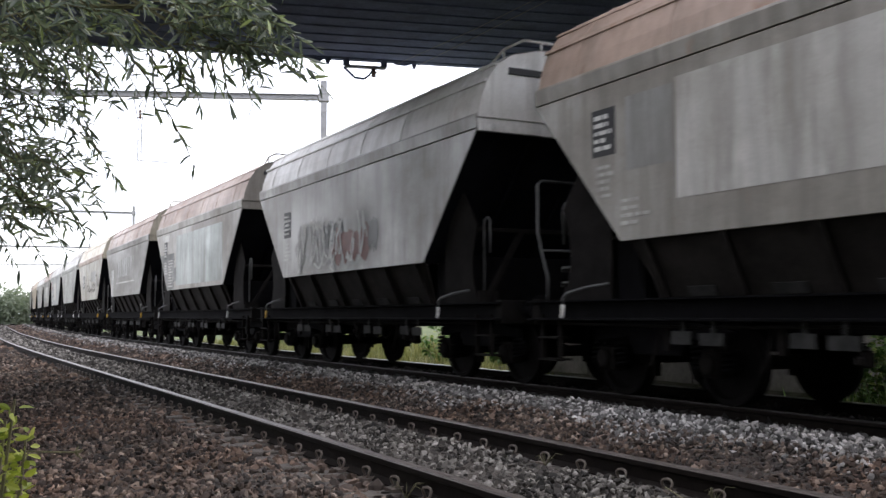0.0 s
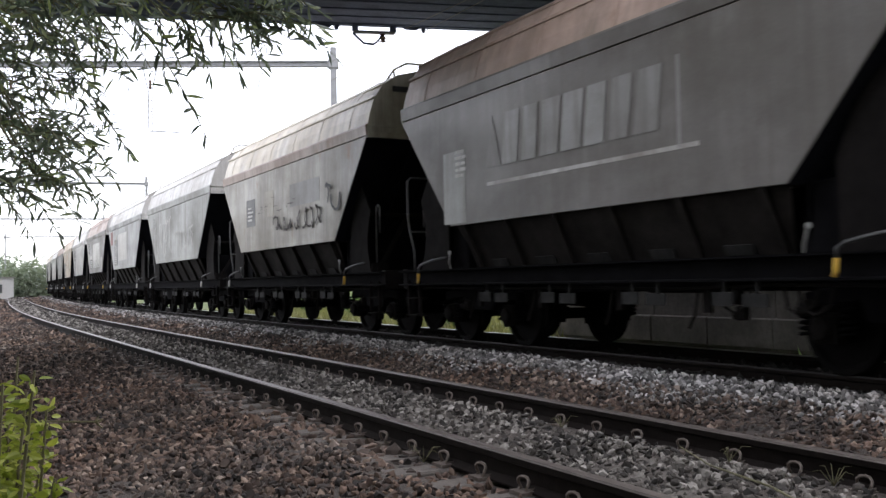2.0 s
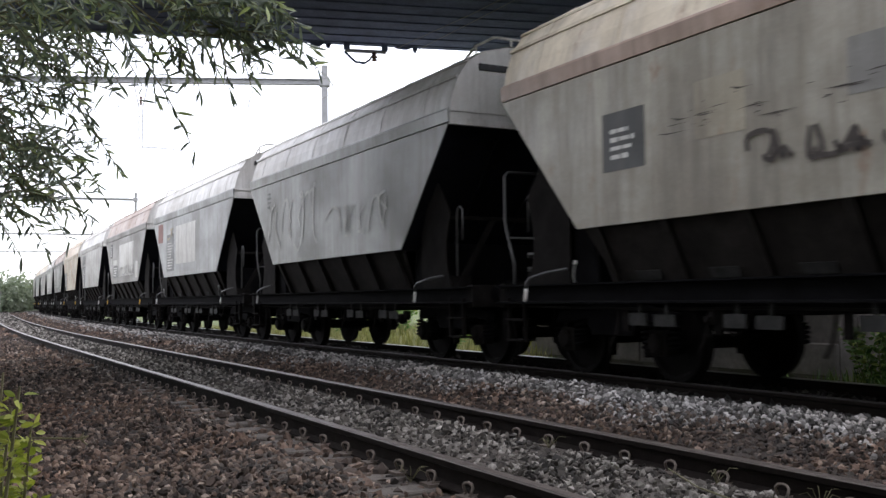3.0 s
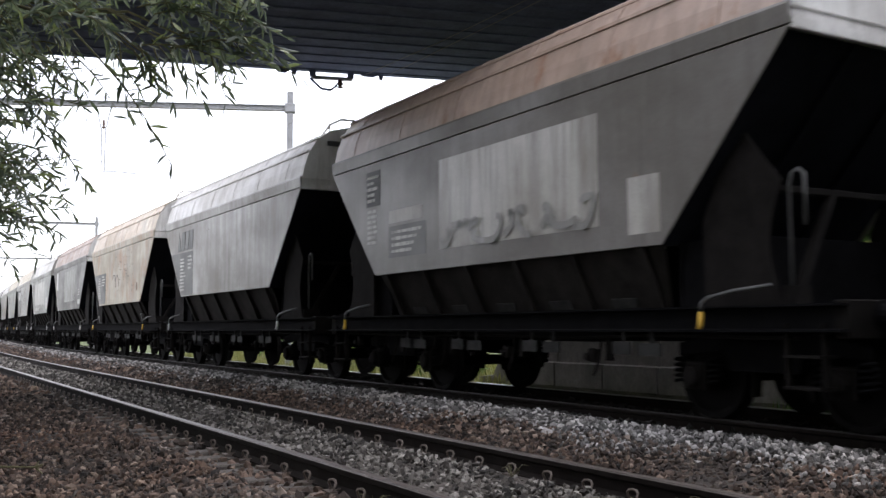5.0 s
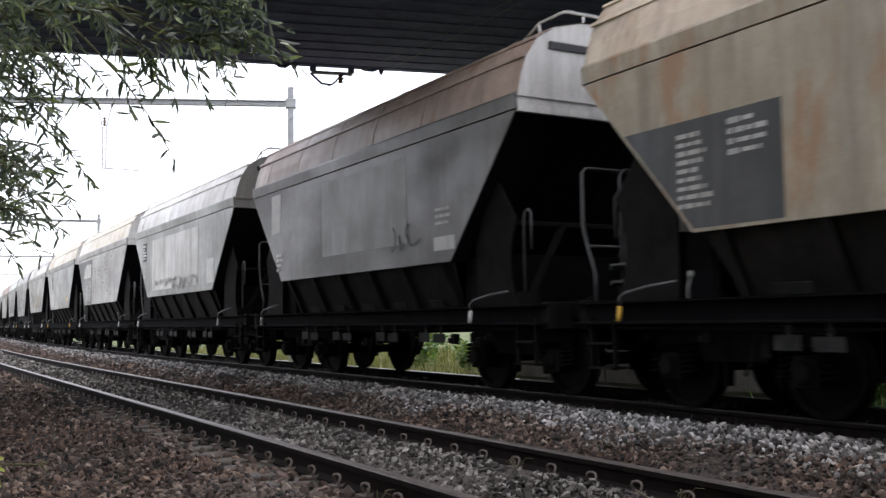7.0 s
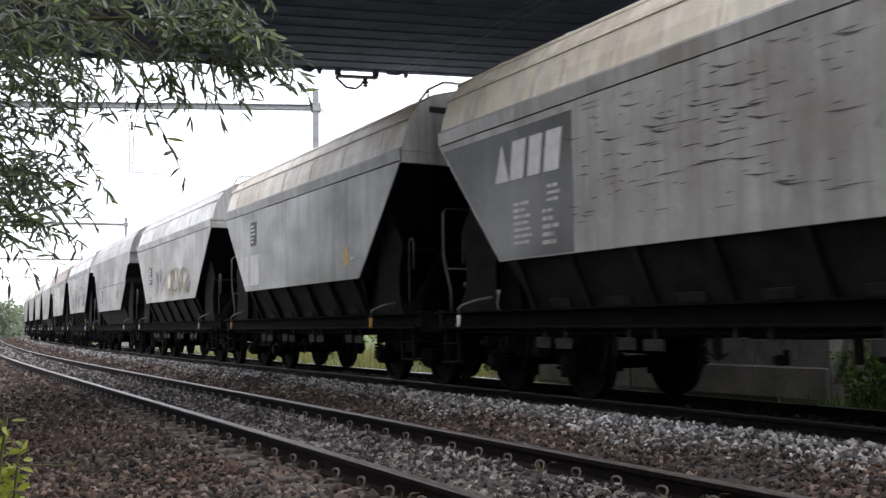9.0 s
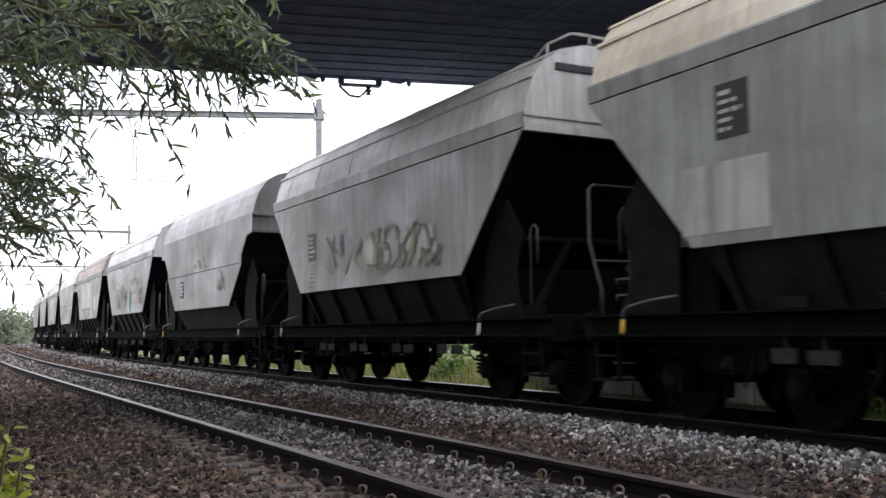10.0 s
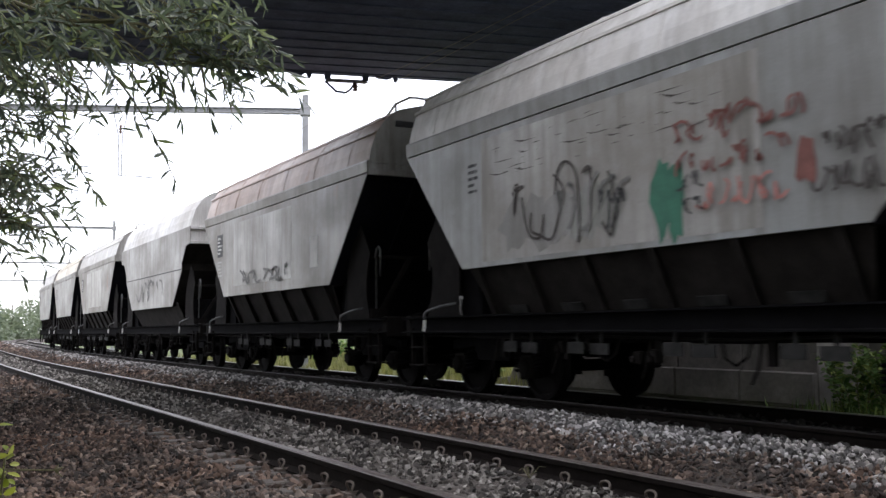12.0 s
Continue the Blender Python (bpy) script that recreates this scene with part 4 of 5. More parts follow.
    for m in (Matrix(), flip):
        piece("body_bolster", shared("gapblock", m_gap_block), w, m)
        piece("cross_bar", shared("crossbar", m_crossbar), w, m)
    for x in (3.55, -3.45) if index in (3, 4, 6, 9, 12, 16) else ():
        piece("discharge_lever", shared("wlever", m_whitelever), w, pose(x, 0, 0))
    if not kind_b and index % 3 != 2:
        for i in range(5):
            piece("chute_plate", shared("cplate", m_chuteplate), w, pose(-2.4 + i * 1.2, 1.19, 1.24, -26, 0, 0), "pale stencilled plate")
    for i in range(4):
        x = -2.5 + 1.65 * i + rng.uniform(-0.15, 0.15)
        if not kind_b:
            piece("tag_plate", shared("tag", m_tagplate), w, pose(x, 1.4, 0.74))
        piece("brake_lever", shared("lever", m_lever), w, pose(x + 0.45, 1.3, 0.82))
    piece("brake_pipe", shared("pipe", m_pipe), w)
    for i in range(4):
        piece("valve_box", shared("valve", m_valve), w, pose(rng.uniform(-4.4, 4.4), 1.28, rng.uniform(0.58, 0.8), 0, rng.uniform(-15, 15), 0))
    for i in range(3):
        piece("air_hose", shared("hose", m_hose), w, pose(rng.uniform(-4.6, 4.0), 1.3, 0.86))
    for sgn in (1, -1):
        bg = piece("bogie", shared("bogie", m_bogie), w, pose(sgn * BOGIE_X - 0.45, 0, 0))
        for ax in (AXLE_X, -AXLE_X):
            for y in (1, -1):
                piece("axle_box", shared("axlebox", m_axlebox), bg, pose(ax, y * 0.98, WHEEL_R, 0, 0, 0 if y > 0 else 180))
                piece("spring", shared("spring", m_spring), bg, pose(ax + 0.24, y * 1.0, 0.52))
                piece("spring", shared("spring", m_spring), bg, pose(ax - 0.24, y * 1.0, 0.52))
                piece("brake_shoe", shared("shoe", m_shoe), bg, pose(ax * 0.48, y * 0.75, WHEEL_R, 0, 0, 0 if ax < 0 else 180))
            ws = piece("wheelset", shared("wheelset", m_wheelset), bg, pose(ax, 0, WHEEL_R))
            wheelsets.append((ws, ax))
    if index in (5, 7, 10):
        b = Build()
        for k, ln in enumerate((0.7, 0.55, 0.75)):
            b.box((-HT - 0.005 + 0.01, -0.35, 4.3 - 0.13 * k - (0.12 if k == 2 else 0)), (0.03, ln, 0.06))
        tagged(piece("stencil", b.mesh("stencil", WHITE), w), kind="stuff")
    markings(w, rng, list(marks))
    wagons.append(w)
    return w


P_GREY = paint("weathered light grey wagon paint", (0.333, 0.325, 0.308), 0.03, 0.65, 0.85)
P_GREYGREEN = paint("weathered grey-green wagon paint", (0.269, 0.278, 0.261), 0.03, 0.6, 0.85)
P_BLUEGREY = paint("pale blue-grey wagon paint", (0.278, 0.287, 0.285), 0.08, 0.55, 0.7)
P_DARK = paint("sooty grey wagon paint", (0.145, 0.137, 0.126), 0.05, 0.65, 0.8)
# dark grey deepened further: the bridge's shade is put into this paint
P_SHADED = paint("dark grey wagon paint deepened for bridge shade", (0.08, 0.076, 0.071), 0.03, 0.65, 0.8, rubbed=0.8)
P_WAIST = paint("grey wagon paint stained by rust", (0.23, 0.228, 0.22), 0.24, 0.6, 0.8, (0.2, 0.13, 0.085))
P_MIDROOF = paint("plain grey roof", (0.36, 0.355, 0.345), 0.04, 0.5, 0.6)
P_BROWNGREY = paint("brownish grey wagon paint", (0.261, 0.246, 0.219), 0.2, 0.65, 0.85)
P_CREAM = paint("dirty cream wagon paint", (0.38, 0.348, 0.274), 0.25, 0.65, 0.8)
P_CREAMRUST = paint("cream wagon paint streaked with rust", (0.397, 0.348, 0.261), 0.5, 0.6, 0.8, (0.3, 0.17, 0.09))
P_BEIGE = paint("beige-grey wagon paint", (0.333, 0.314, 0.265), 0.25, 0.65, 0.85)
P_RUSTROOF = paint("rusted red-brown roof", (0.39, 0.292, 0.24), 0.3, 0.5, 0.6)
P_CREAMROOF = paint("cream roof with rust", (0.69, 0.621, 0.494), 0.2, 0.5, 0.5)
P_ORANGEROOF = paint("roof stained orange by rust", (0.598, 0.494, 0.38), 0.42, 0.5, 0.6, (0.33, 0.2, 0.12))
P_GREYROOF = paint("dusty grey roof", (0.621, 0.609, 0.581), 0.05, 0.5, 0.5)
P_WHITECAP = paint("off-white end paint", (0.68, 0.67, 0.645), 0.08, 0.4, 0.6)

GAPS = [13.19, 24.86, 36.45, 48.1, 59.78, 71.43, 83.1, 94.74, 106.44, 117.91, 129.4, 140.88, 152.35, 163.81, 175.46, 186.98, 198.55, 210.22]
while len(GAPS) < 27:
    GAPS.append(GAPS[-1] + 11.45)


M_PALE = paint("repainted pale grey patch", (0.443, 0.433, 0.406), 0.02, 0.5, 0.8)
M_PALEGREEN = paint("repainted pale green patch", (0.31, 0.345, 0.33), 0.0, 0.4, 0.8, rubbed=0.9)
M_MID = paint("mid grey patch", (0.25, 0.25, 0.24), 0.0, 0.5, 0.8)
M_DARK = paint("dark grey data panel", (0.05, 0.053, 0.053), 0.0, 0.5, 0.5)
M_RED = plain("faded red spray", (0.2, 0.072, 0.058), 0.6, 0, 0.35, 5, 0)
M_PINK = plain("pale red spray", (0.5, 0.2, 0.17), 0.6, 0, 0.35, 5, 0)
M_GREEN = plain("green spray", (0.03, 0.16, 0.1), 0.6, 0, 0.3, 5, 0)
M_OCHRE = plain("ochre spray", (0.34, 0.28, 0.16), 0.6, 0, 0.35, 5, 0)
M_BROWN = plain("brown stain", (0.16, 0.1, 0.065), 0.7, 0, 0.4, 4, 0)
M_SCRAWL = plain("thin grey spray", (0.17, 0.165, 0.155), 0.6, 0, 0.4, 5, 0)
M_FLAKE = plain("bare flaked steel", (0.06, 0.05, 0.045), 0.8, 0, 0.3, 6, 0)


def data(x=3.65, z=3.12, mat=None):
    """The small framed data box that most wagons carry."""
    return [("panel", x, z, 0.44, 0.56, BLACK), ("bars", x, z, 0.34, 0.46, mat or WHITE, 4), ("bars", x - 0.05, z - 0.58, 0.4, 0.42, M_PALE, 5)]


def build_train():
    W = build_wagon
    W(0, P_BROWNGREY, P_RUSTROOF, P_GREY, "brownish grey hopper wagon with a rust-red roof", data() + [("panel", 2.84, 3.04, 0.8, 0.84, M_MID), ("panel", 0.1, 2.86, 4.6, 1.3, M_PALE), ("bars", 3.1, 2.15, 0.5, 0.34, M_PALE, 4)])
    W(1, P_GREY, P_GREYROOF, P_WHITECAP, "light grey hopper wagon with red and white graffiti",
      data(3.1, 2.95) + [("fill", 1.2, 2.4, 2.4, 0.95, M_MID, 5), ("fill", 0.5, 2.5, 1.2, 0.7, M_DARK, 3), ("fill", -0.45, 2.3, 1.7, 0.75, M_RED, 4), ("scrawl", 0.75, 2.45, 3.5, 1.25, WHITE, 9, 0.05), ("scrawl", 0.75, 2.45, 3.4, 1.15, M_PALE, 7, 0.05), ("fill", -1.45, 2.45, 0.35, 0.7, M_DARK, 3)], hoops=0, yellow=2)
    W(2, P_BROWNGREY, P_RUSTROOF, P_BROWNGREY, "brownish grey hopper wagon with a pale green panel and brown roof",
      data(3.6, 3.12) + [("panel", -0.6, 2.72, 5.4, 1.55, M_PALEGREEN), ("wedge", 2.4, 1.84, 0, 1.14, M_DARK), ("bars", 2.84, 2.35, 0.7, 0.9, M_PALE, 7), ("panel", 3.45, 3.5, 0.7, 0.2, M_PALE), ("panel", 2.2, 2.3, 0.28, 0.42, M_DARK)], hoops=1)
    W(3, P_DARK, P_RUSTROOF, P_CREAM, "sooty grey hopper wagon with faded white block lettering",
      [("panel", 3.2, 2.4, 0.7, 1.1, P_GREYGREEN), ("bars", 2.95, 2.75, 0.4, 0.45, WHITE, 3), ("blocks", 0.3, 2.95, 3.9, 0.72, M_MID, 8), ("panel", 0.0, 2.36, 4.4, 0.05, M_PALE), ("panel", -1.9, 2.85, 0.05, 1.0, M_MID)], yellow=3)
    W(4, P_BEIGE, P_CREAMROOF, P_CREAM, "dirty cream hopper wagon with dark scrawled graffiti",
      [("panel", 2.43, 2.78, 0.75, 0.68, M_DARK), ("bars", 2.43, 2.75, 0.45, 0.4, WHITE, 3), ("panel", 0.9, 2.9, 0.7, 0.6, P_CREAM), ("panel", -1.6, 2.95, 1.9, 0.5, M_MID), ("chips", 0.3, 2.85, 2.6, 0.4, M_FLAKE, 30),
       ("scrawl", -1.2, 2.4, 3.2, 0.5, M_FLAKE, 12, 0.05), ("scrawl", -3.3, 2.7, 0.9, 0.75, BLACK, 2, 0.06)], eave=P_RUSTROOF, hoops=2, yellow=1)
    W(5, P_GREYGREEN, P_GREYROOF, P_WHITECAP, "grey-green hopper wagon with pale graffiti outlines",
      [("scrawl", 2.0, 2.7, 3.2, 1.4, M_PALE, 7, 0.06), ("scrawl", -1.6, 2.5, 3.0, 0.9, M_PALE, 6, 0.05), ("bars", 3.6, 3.3, 0.3, 0.4, M_SCRAWL, 3)])
    W(6, P_BLUEGREY, P_GREYROOF, P_WHITECAP, "blue-grey hopper wagon with a square red patch",
      [("panel", 3.9, 3.3, 0.75, 0.62, M_RED), ("panel", 2.4, 2.6, 1.1, 1.2, M_DARK), ("bars", 2.4, 2.5, 0.8, 0.9, M_PALE, 6), ("scrawl", 2.3, 3.2, 0.8, 0.4, M_OCHRE, 3), ("panel", 0.3, 2.8, 2.6, 1.2, M_PALE)], hoops=2)
    W(7, P_DARK, P_RUSTROOF, P_WHITECAP, "dark grey hopper wagon with a pale panel and rusty roof",
      [("panel", 3.42, 3.25, 0.5, 0.58, BLACK), ("bars", 3.42, 3.25, 0.42, 0.48, WHITE, 3), ("bars", 3.4, 2.62, 0.45, 0.6, M_PALE, 4), ("panel", 2.25, 2.32, 1.2, 0.5, M_DARK), ("bars", 2.25, 2.32, 1.0, 0.4, M_PALE, 4), ("panel", 2.3, 2.72, 1.1, 0.2, M_PALE), ("panel", -0.55, 2.75, 3.6, 1.3, M_PALE), ("scrawl", -0.5, 2.3, 3.6, 0.4, M_MID, 9, 0.09), ("panel", -3.1, 2.27, 0.5, 0.62, M_PALE), ], hoops=0, yellow=3)
    W(8, P_GREY, P_GREYROOF, P_WHITECAP, "plain light grey hopper wagon with a dark data panel",
      [("wedge", 2.28, 1.84, 0, 1.14, M_DARK), ("bars", 3.2, 2.4, 0.5, 0.9, M_PALE, 6), ("bars", 2.55, 2.7, 0.35, 0.4, M_PALE, 3), ("blocks", 3.0, 3.28, 1.5, 0.5, M_DARK, 4), ("chips", 0.9, 3.4, 0.6, 0.1, M_FLAKE, 2)], hoops=0)
    W(9, P_CREAMRUST, P_ORANGEROOF, P_WHITECAP, "cream hopper wagon with flaking paint and orange rust",
      [("wedge", 2.2, 1.86, 0, 1.1, M_DARK), ("bars", 3.3, 2.45, 0.5, 0.8, M_PALE, 5), ("bars", 2.6, 2.7, 0.5, 0.4, M_PALE, 3), ("chips", -0.7, 2.85, 3.4, 1.4, M_FLAKE, 60), ("scrawl", 0.3, 2.6, 0.8, 0.6, M_FLAKE, 3, 0.04), ("panel", -2.9, 2.3, 0.16, 0.26, M_BROWN)], hoops=2, yellow=3)
    W(10, P_SHADED, P_RUSTROOF, P_WHITECAP, "dark grey hopper wagon with a white patch and faint scrawls",
      [("panel", 3.65, 3.2, 0.5, 0.8, WHITE), ("panel", -0.4, 2.85, 3.3, 1.35, P_GREYGREEN), ("scrawl", -1.9, 2.3, 1.0, 0.5, BLACK, 3, 0.04), ("bars", -3.2, 2.5, 0.5, 0.3, M_PALE, 3), ("panel", -3.2, 2.1, 0.6, 0.2, M_PALE), ("bars", 3.4, 2.2, 0.4, 0.4, M_PALE, 3)])
    W(11, P_GREYGREEN, P_GREYROOF, P_GREY, "grey hopper wagon with a large repainted panel",
      data(3.7, 3.2) + [("panel", 0.3, 2.75, 4.9, 1.5, M_PALE), ("scrawl", 0.3, 2.15, 4.4, 0.35, M_MID, 12, 0.08), ("panel", -3.2, 2.3, 0.6, 0.6, WHITE)])
    W(12, P_GREY, P_CREAMROOF, P_WHITECAP, "grey hopper wagon with flaking paint and a dark panel",
      [("wedge", 1.65, 1.84, 0, 1.74, M_DARK), ("blocks", 2.65, 3.15, 1.6, 0.52, WHITE, 4), ("bars", 2.75, 2.3, 0.45, 0.6, M_PALE, 6), ("bars", 2.0, 2.62, 0.4, 0.26, M_PALE, 3), ("bars", 2.1, 2.2, 0.4, 0.5, M_PALE, 4), ("chips", -0.4, 2.85, 4.1, 1.5, M_FLAKE, 150), ("fill", -3.0, 2.6, 0.6, 0.5, M_MID, 2)])
    W(13, P_GREYGREEN, P_CREAMROOF, P_WHITECAP, "grey-beige hopper wagon with a small yellow emblem",
      [("panel", 2.75, 3.15, 0.45, 0.56, BLACK), ("bars", 2.75, 3.15, 0.35, 0.46, M_PALE, 5), ("panel", 2.9, 2.3, 1.2, 0.7, M_PALE), ("panel", -2.8, 2.2, 0.26, 0.22, YELLOW), ("panel", -2.78, 2.38, 0.12, 0.14, YELLOW), ("bars", -3.2, 2.2, 0.45, 0.12, WHITE, 1)], yellow=3)
    W(14, P_GREY, P_GREYROOF, P_WHITECAP, "light grey hopper wagon with ochre and black graffiti",
      data(2.67, 2.72) + [("fill", 1.4, 2.5, 1.3, 0.85, M_MID, 2), ("scrawl", 1.4, 2.52, 1.35, 0.85, M_SCRAWL, 3, 0.07), ("fill", -1.1, 2.4, 2.9, 0.8, P_CREAM, 7), ("scrawl", -1.1, 2.42, 2.9, 0.9, M_OCHRE, 8, 0.08), ("scrawl", -1.4, 2.35, 2.8, 0.7, M_SCRAWL, 6, 0.05)], hoops=0)
    W(15, P_WAIST, P_MIDROOF, P_BLUEGREY, "grey waisted hopper wagon stained with brown rust",
      [("panel", 2.05, 2.33, 0.45, 0.5, BLACK), ("bars", 2.05, 2.33, 0.35, 0.4, WHITE, 4), ("bars", 2.6, 2.4, 0.3, 0.6, M_PALE, 4), ("bars", 2.1, 1.92, 0.3, 0.3, M_PALE, 3), ("scrawl", -0.2, 2.95, 1.2, 0.35, M_BROWN, 5, 0.03), ("scrawl", -2.3, 2.4, 0.8, 0.7, M_BROWN, 4, 0.05)], kind_b=True, hoops=2, yellow=2)
    W(16, P_BLUEGREY, P_GREYROOF, P_WHITECAP, "pale hopper wagon with black, green and red graffiti",
      [("panel", 0.3, 2.74, 5.0, 1.7, P_GREY), ("bars", 3.0, 3.08, 0.3, 0.46, BLACK, 5), ("chips", 0.4, 3.25, 4.2, 0.5, M_FLAKE, 48), ("fill", 1.25, 2.3, 1.9, 0.8, M_MID, 4), ("fill", 0.3, 2.35, 0.9, 0.7, P_GREYGREEN, 3), ("scrawl", 1.0, 2.45, 2.1, 1.2, M_FLAKE, 6, 0.035), ("scrawl", 0.4, 2.4, 1.5, 0.8, M_SCRAWL, 6, 0.05), ("scrawl", 0.0, 2.3, 0.5, 0.6, BLACK, 4, 0.03),
       ("fill", -0.95, 2.3, 0.42, 0.95, M_GREEN, 2), ("scrawl", -1.85, 2.98, 1.7, 0.34, M_RED, 11, 0.032), ("scrawl", -1.85, 2.62, 1.4, 0.3, M_RED, 10, 0.03), ("scrawl", -1.95, 2.28, 1.1, 0.32, M_PINK, 8, 0.028), ("fill", -2.72, 2.42, 0.16, 0.5, M_RED, 1),
       ("scrawl", -1.3, 2.45, 0.36, 0.2, BLACK, 4, 0.022), ("scrawl", -1.32, 2.2, 0.36, 0.2, BLACK, 4, 0.022), ("scrawl", -3.25, 2.55, 0.7, 0.3, M_FLAKE, 6, 0.03), ("scrawl", -3.2, 2.25, 0.7, 0.3, M_FLAKE, 6, 0.03)], hoops=0)
    W(17, P_BROWNGREY, P_RUSTROOF, P_GREY, "brownish grey hopper wagon with a pale repainted panel",
      data(3.7, 3.1) + [("panel", 0.6, 2.8, 3.9, 1.5, M_PALE), ("scrawl", 0.4, 2.2, 3.4, 0.4, M_SCRAWL, 9, 0.06), ("panel", -2.6, 2.5, 0.4, 0.6, WHITE)], hoops=0)
    W(18, P_GREY, P_GREYROOF, P_WHITECAP, "pale grey waisted hopper wagon with dark graffiti", [("scrawl", 0.2, 2.3, 3.4, 0.8, M_SCRAWL, 8, 0.06)], kind_b=True, hoops=0)
    rest = [(P_BROWNGREY, P_GREYROOF), (P_GREY, P_CREAMROOF), (P_GREY, P_GREYROOF)]
    for i, (a, r) in enumerate(rest):
        W(19 + i, a, r, P_GREY, "grey hopper wagon with a weathered roof", data(3.6, 3.1) + ([("panel", 0.2, 2.8, 4.2, 1.5, M_PALE)] if i == 0 else []))


build_train()


def run(t):
    """Metres that the train has come nearer since the start."""
    return 15.243 * t - 0.0047 * t * t


def wagon_pose(i, t):
    c = GAPS[0] - 5.83 if i == 0 else (GAPS[i - 1] + GAPS[i]) / 2
    s = c - run(t)
    xa, ya, _ = at(s + BOGIE_X, SPACING)
    xb, yb, _ = at(s - BOGIE_X, SPACING)
    return pose(float(xa + xb) / 2, float(ya + yb) / 2, 0, 0, 0, math.degrees(math.atan2(ya - yb, xa - xb)))


# ---------- trees and plants ----------
def leaf_mesh(name, length, width, mat, fold=0.25):
    """A lance-shaped leaf along +x, folded on its midrib."""
    n = 5
    vs = []
    for i in range(n):
        u = i / (n - 1)
        w = width * math.sin(math.pi * min(1, u * 0.92 + 0.06)) ** 0.8 / 2
        z = -0.12 * length * u * u
        vs += [(u * length, -w, z + fold * w), (u * length, 0, z), (u * length, w, z + fold * w)]
    fs = []
    for i in range(n - 1):
        a = 3 * i
        fs += [(a, a + 3, a + 4, a + 1), (a + 1, a + 4, a + 5, a + 2)]
    me = bpy.data.meshes.new(name)
    me.from_pydata(vs, [], fs)
    me.materials.append(mat)
    return me


def spot(px, py, d):
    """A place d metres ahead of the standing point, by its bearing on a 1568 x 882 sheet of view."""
    return Vector(((px - 784) / 1724 * d, d, 0.976 + d * (0.0688 + (441 - py) / 1724)))


def leaf_pose(q, direction, rng, scale):
    d = Vector(direction).normalized()
    up = Vector((rng.uniform(-1, 1), rng.uniform(-1, 1), rng.uniform(-0.2, 1.2)))
    side = up.cross(d)
    side = side.normalized() if side.length > 1e-3 else Vector((0, 1, 0))
    m = Matrix((d, side, d.cross(side))).transposed().to_4x4()
    return Matrix.Translation(q) @ m @ Matrix.Scale(scale, 4)


def grow(twigs, rng, twig_b, origin, spacing, size):
    """Twigs as curves; returns leaf poses along them."""
    out = []
    for pts in twigs:
        pts = [Vector(p) for p in pts]
        twig_b.tube([p - origin for p in pts], 0.0035, 4, taper=0.35)
        total = sum((b - a).length for a, b in zip(pts, pts[1:]))
        k = max(3, int(total / spacing))
        for i in range(k):
            u = (i + rng.uniform(0.1, 0.9)) / k * (len(pts) - 1)
            j = min(int(u), len(pts) - 2)
            q = pts[j].lerp(pts[j + 1], u - j)
            along = (pts[j + 1] - pts[j]).normalized()
            spread = Vector((rng.uniform(-1, 1), rng.uniform(-1, 1), rng.uniform(-1.0, 0.7)))
            out.append((q - origin, along * rng.uniform(0.2, 1.0) + spread, size * rng.uniform(0.65, 1.25)))
    return out


def joined_leaves(name, poses, proto, mat):
    pv = np.array([v.co for v in proto.vertices])
    pf = [tuple(p.vertices) for p in proto.polygons]
    vs, fs = [], []
    for m in poses:
        a = np.array(m)
        n = len(vs)
        vs += [tuple(q) for q in pv @ a[:3, :3].T + a[:3, 3]]
        fs += [tuple(i + n for i in f) for f in pf]
    me = bpy.data.meshes.new(name)
    me.from_pydata(vs, [], fs)
    me.materials.append(mat)
    return me


branches = []


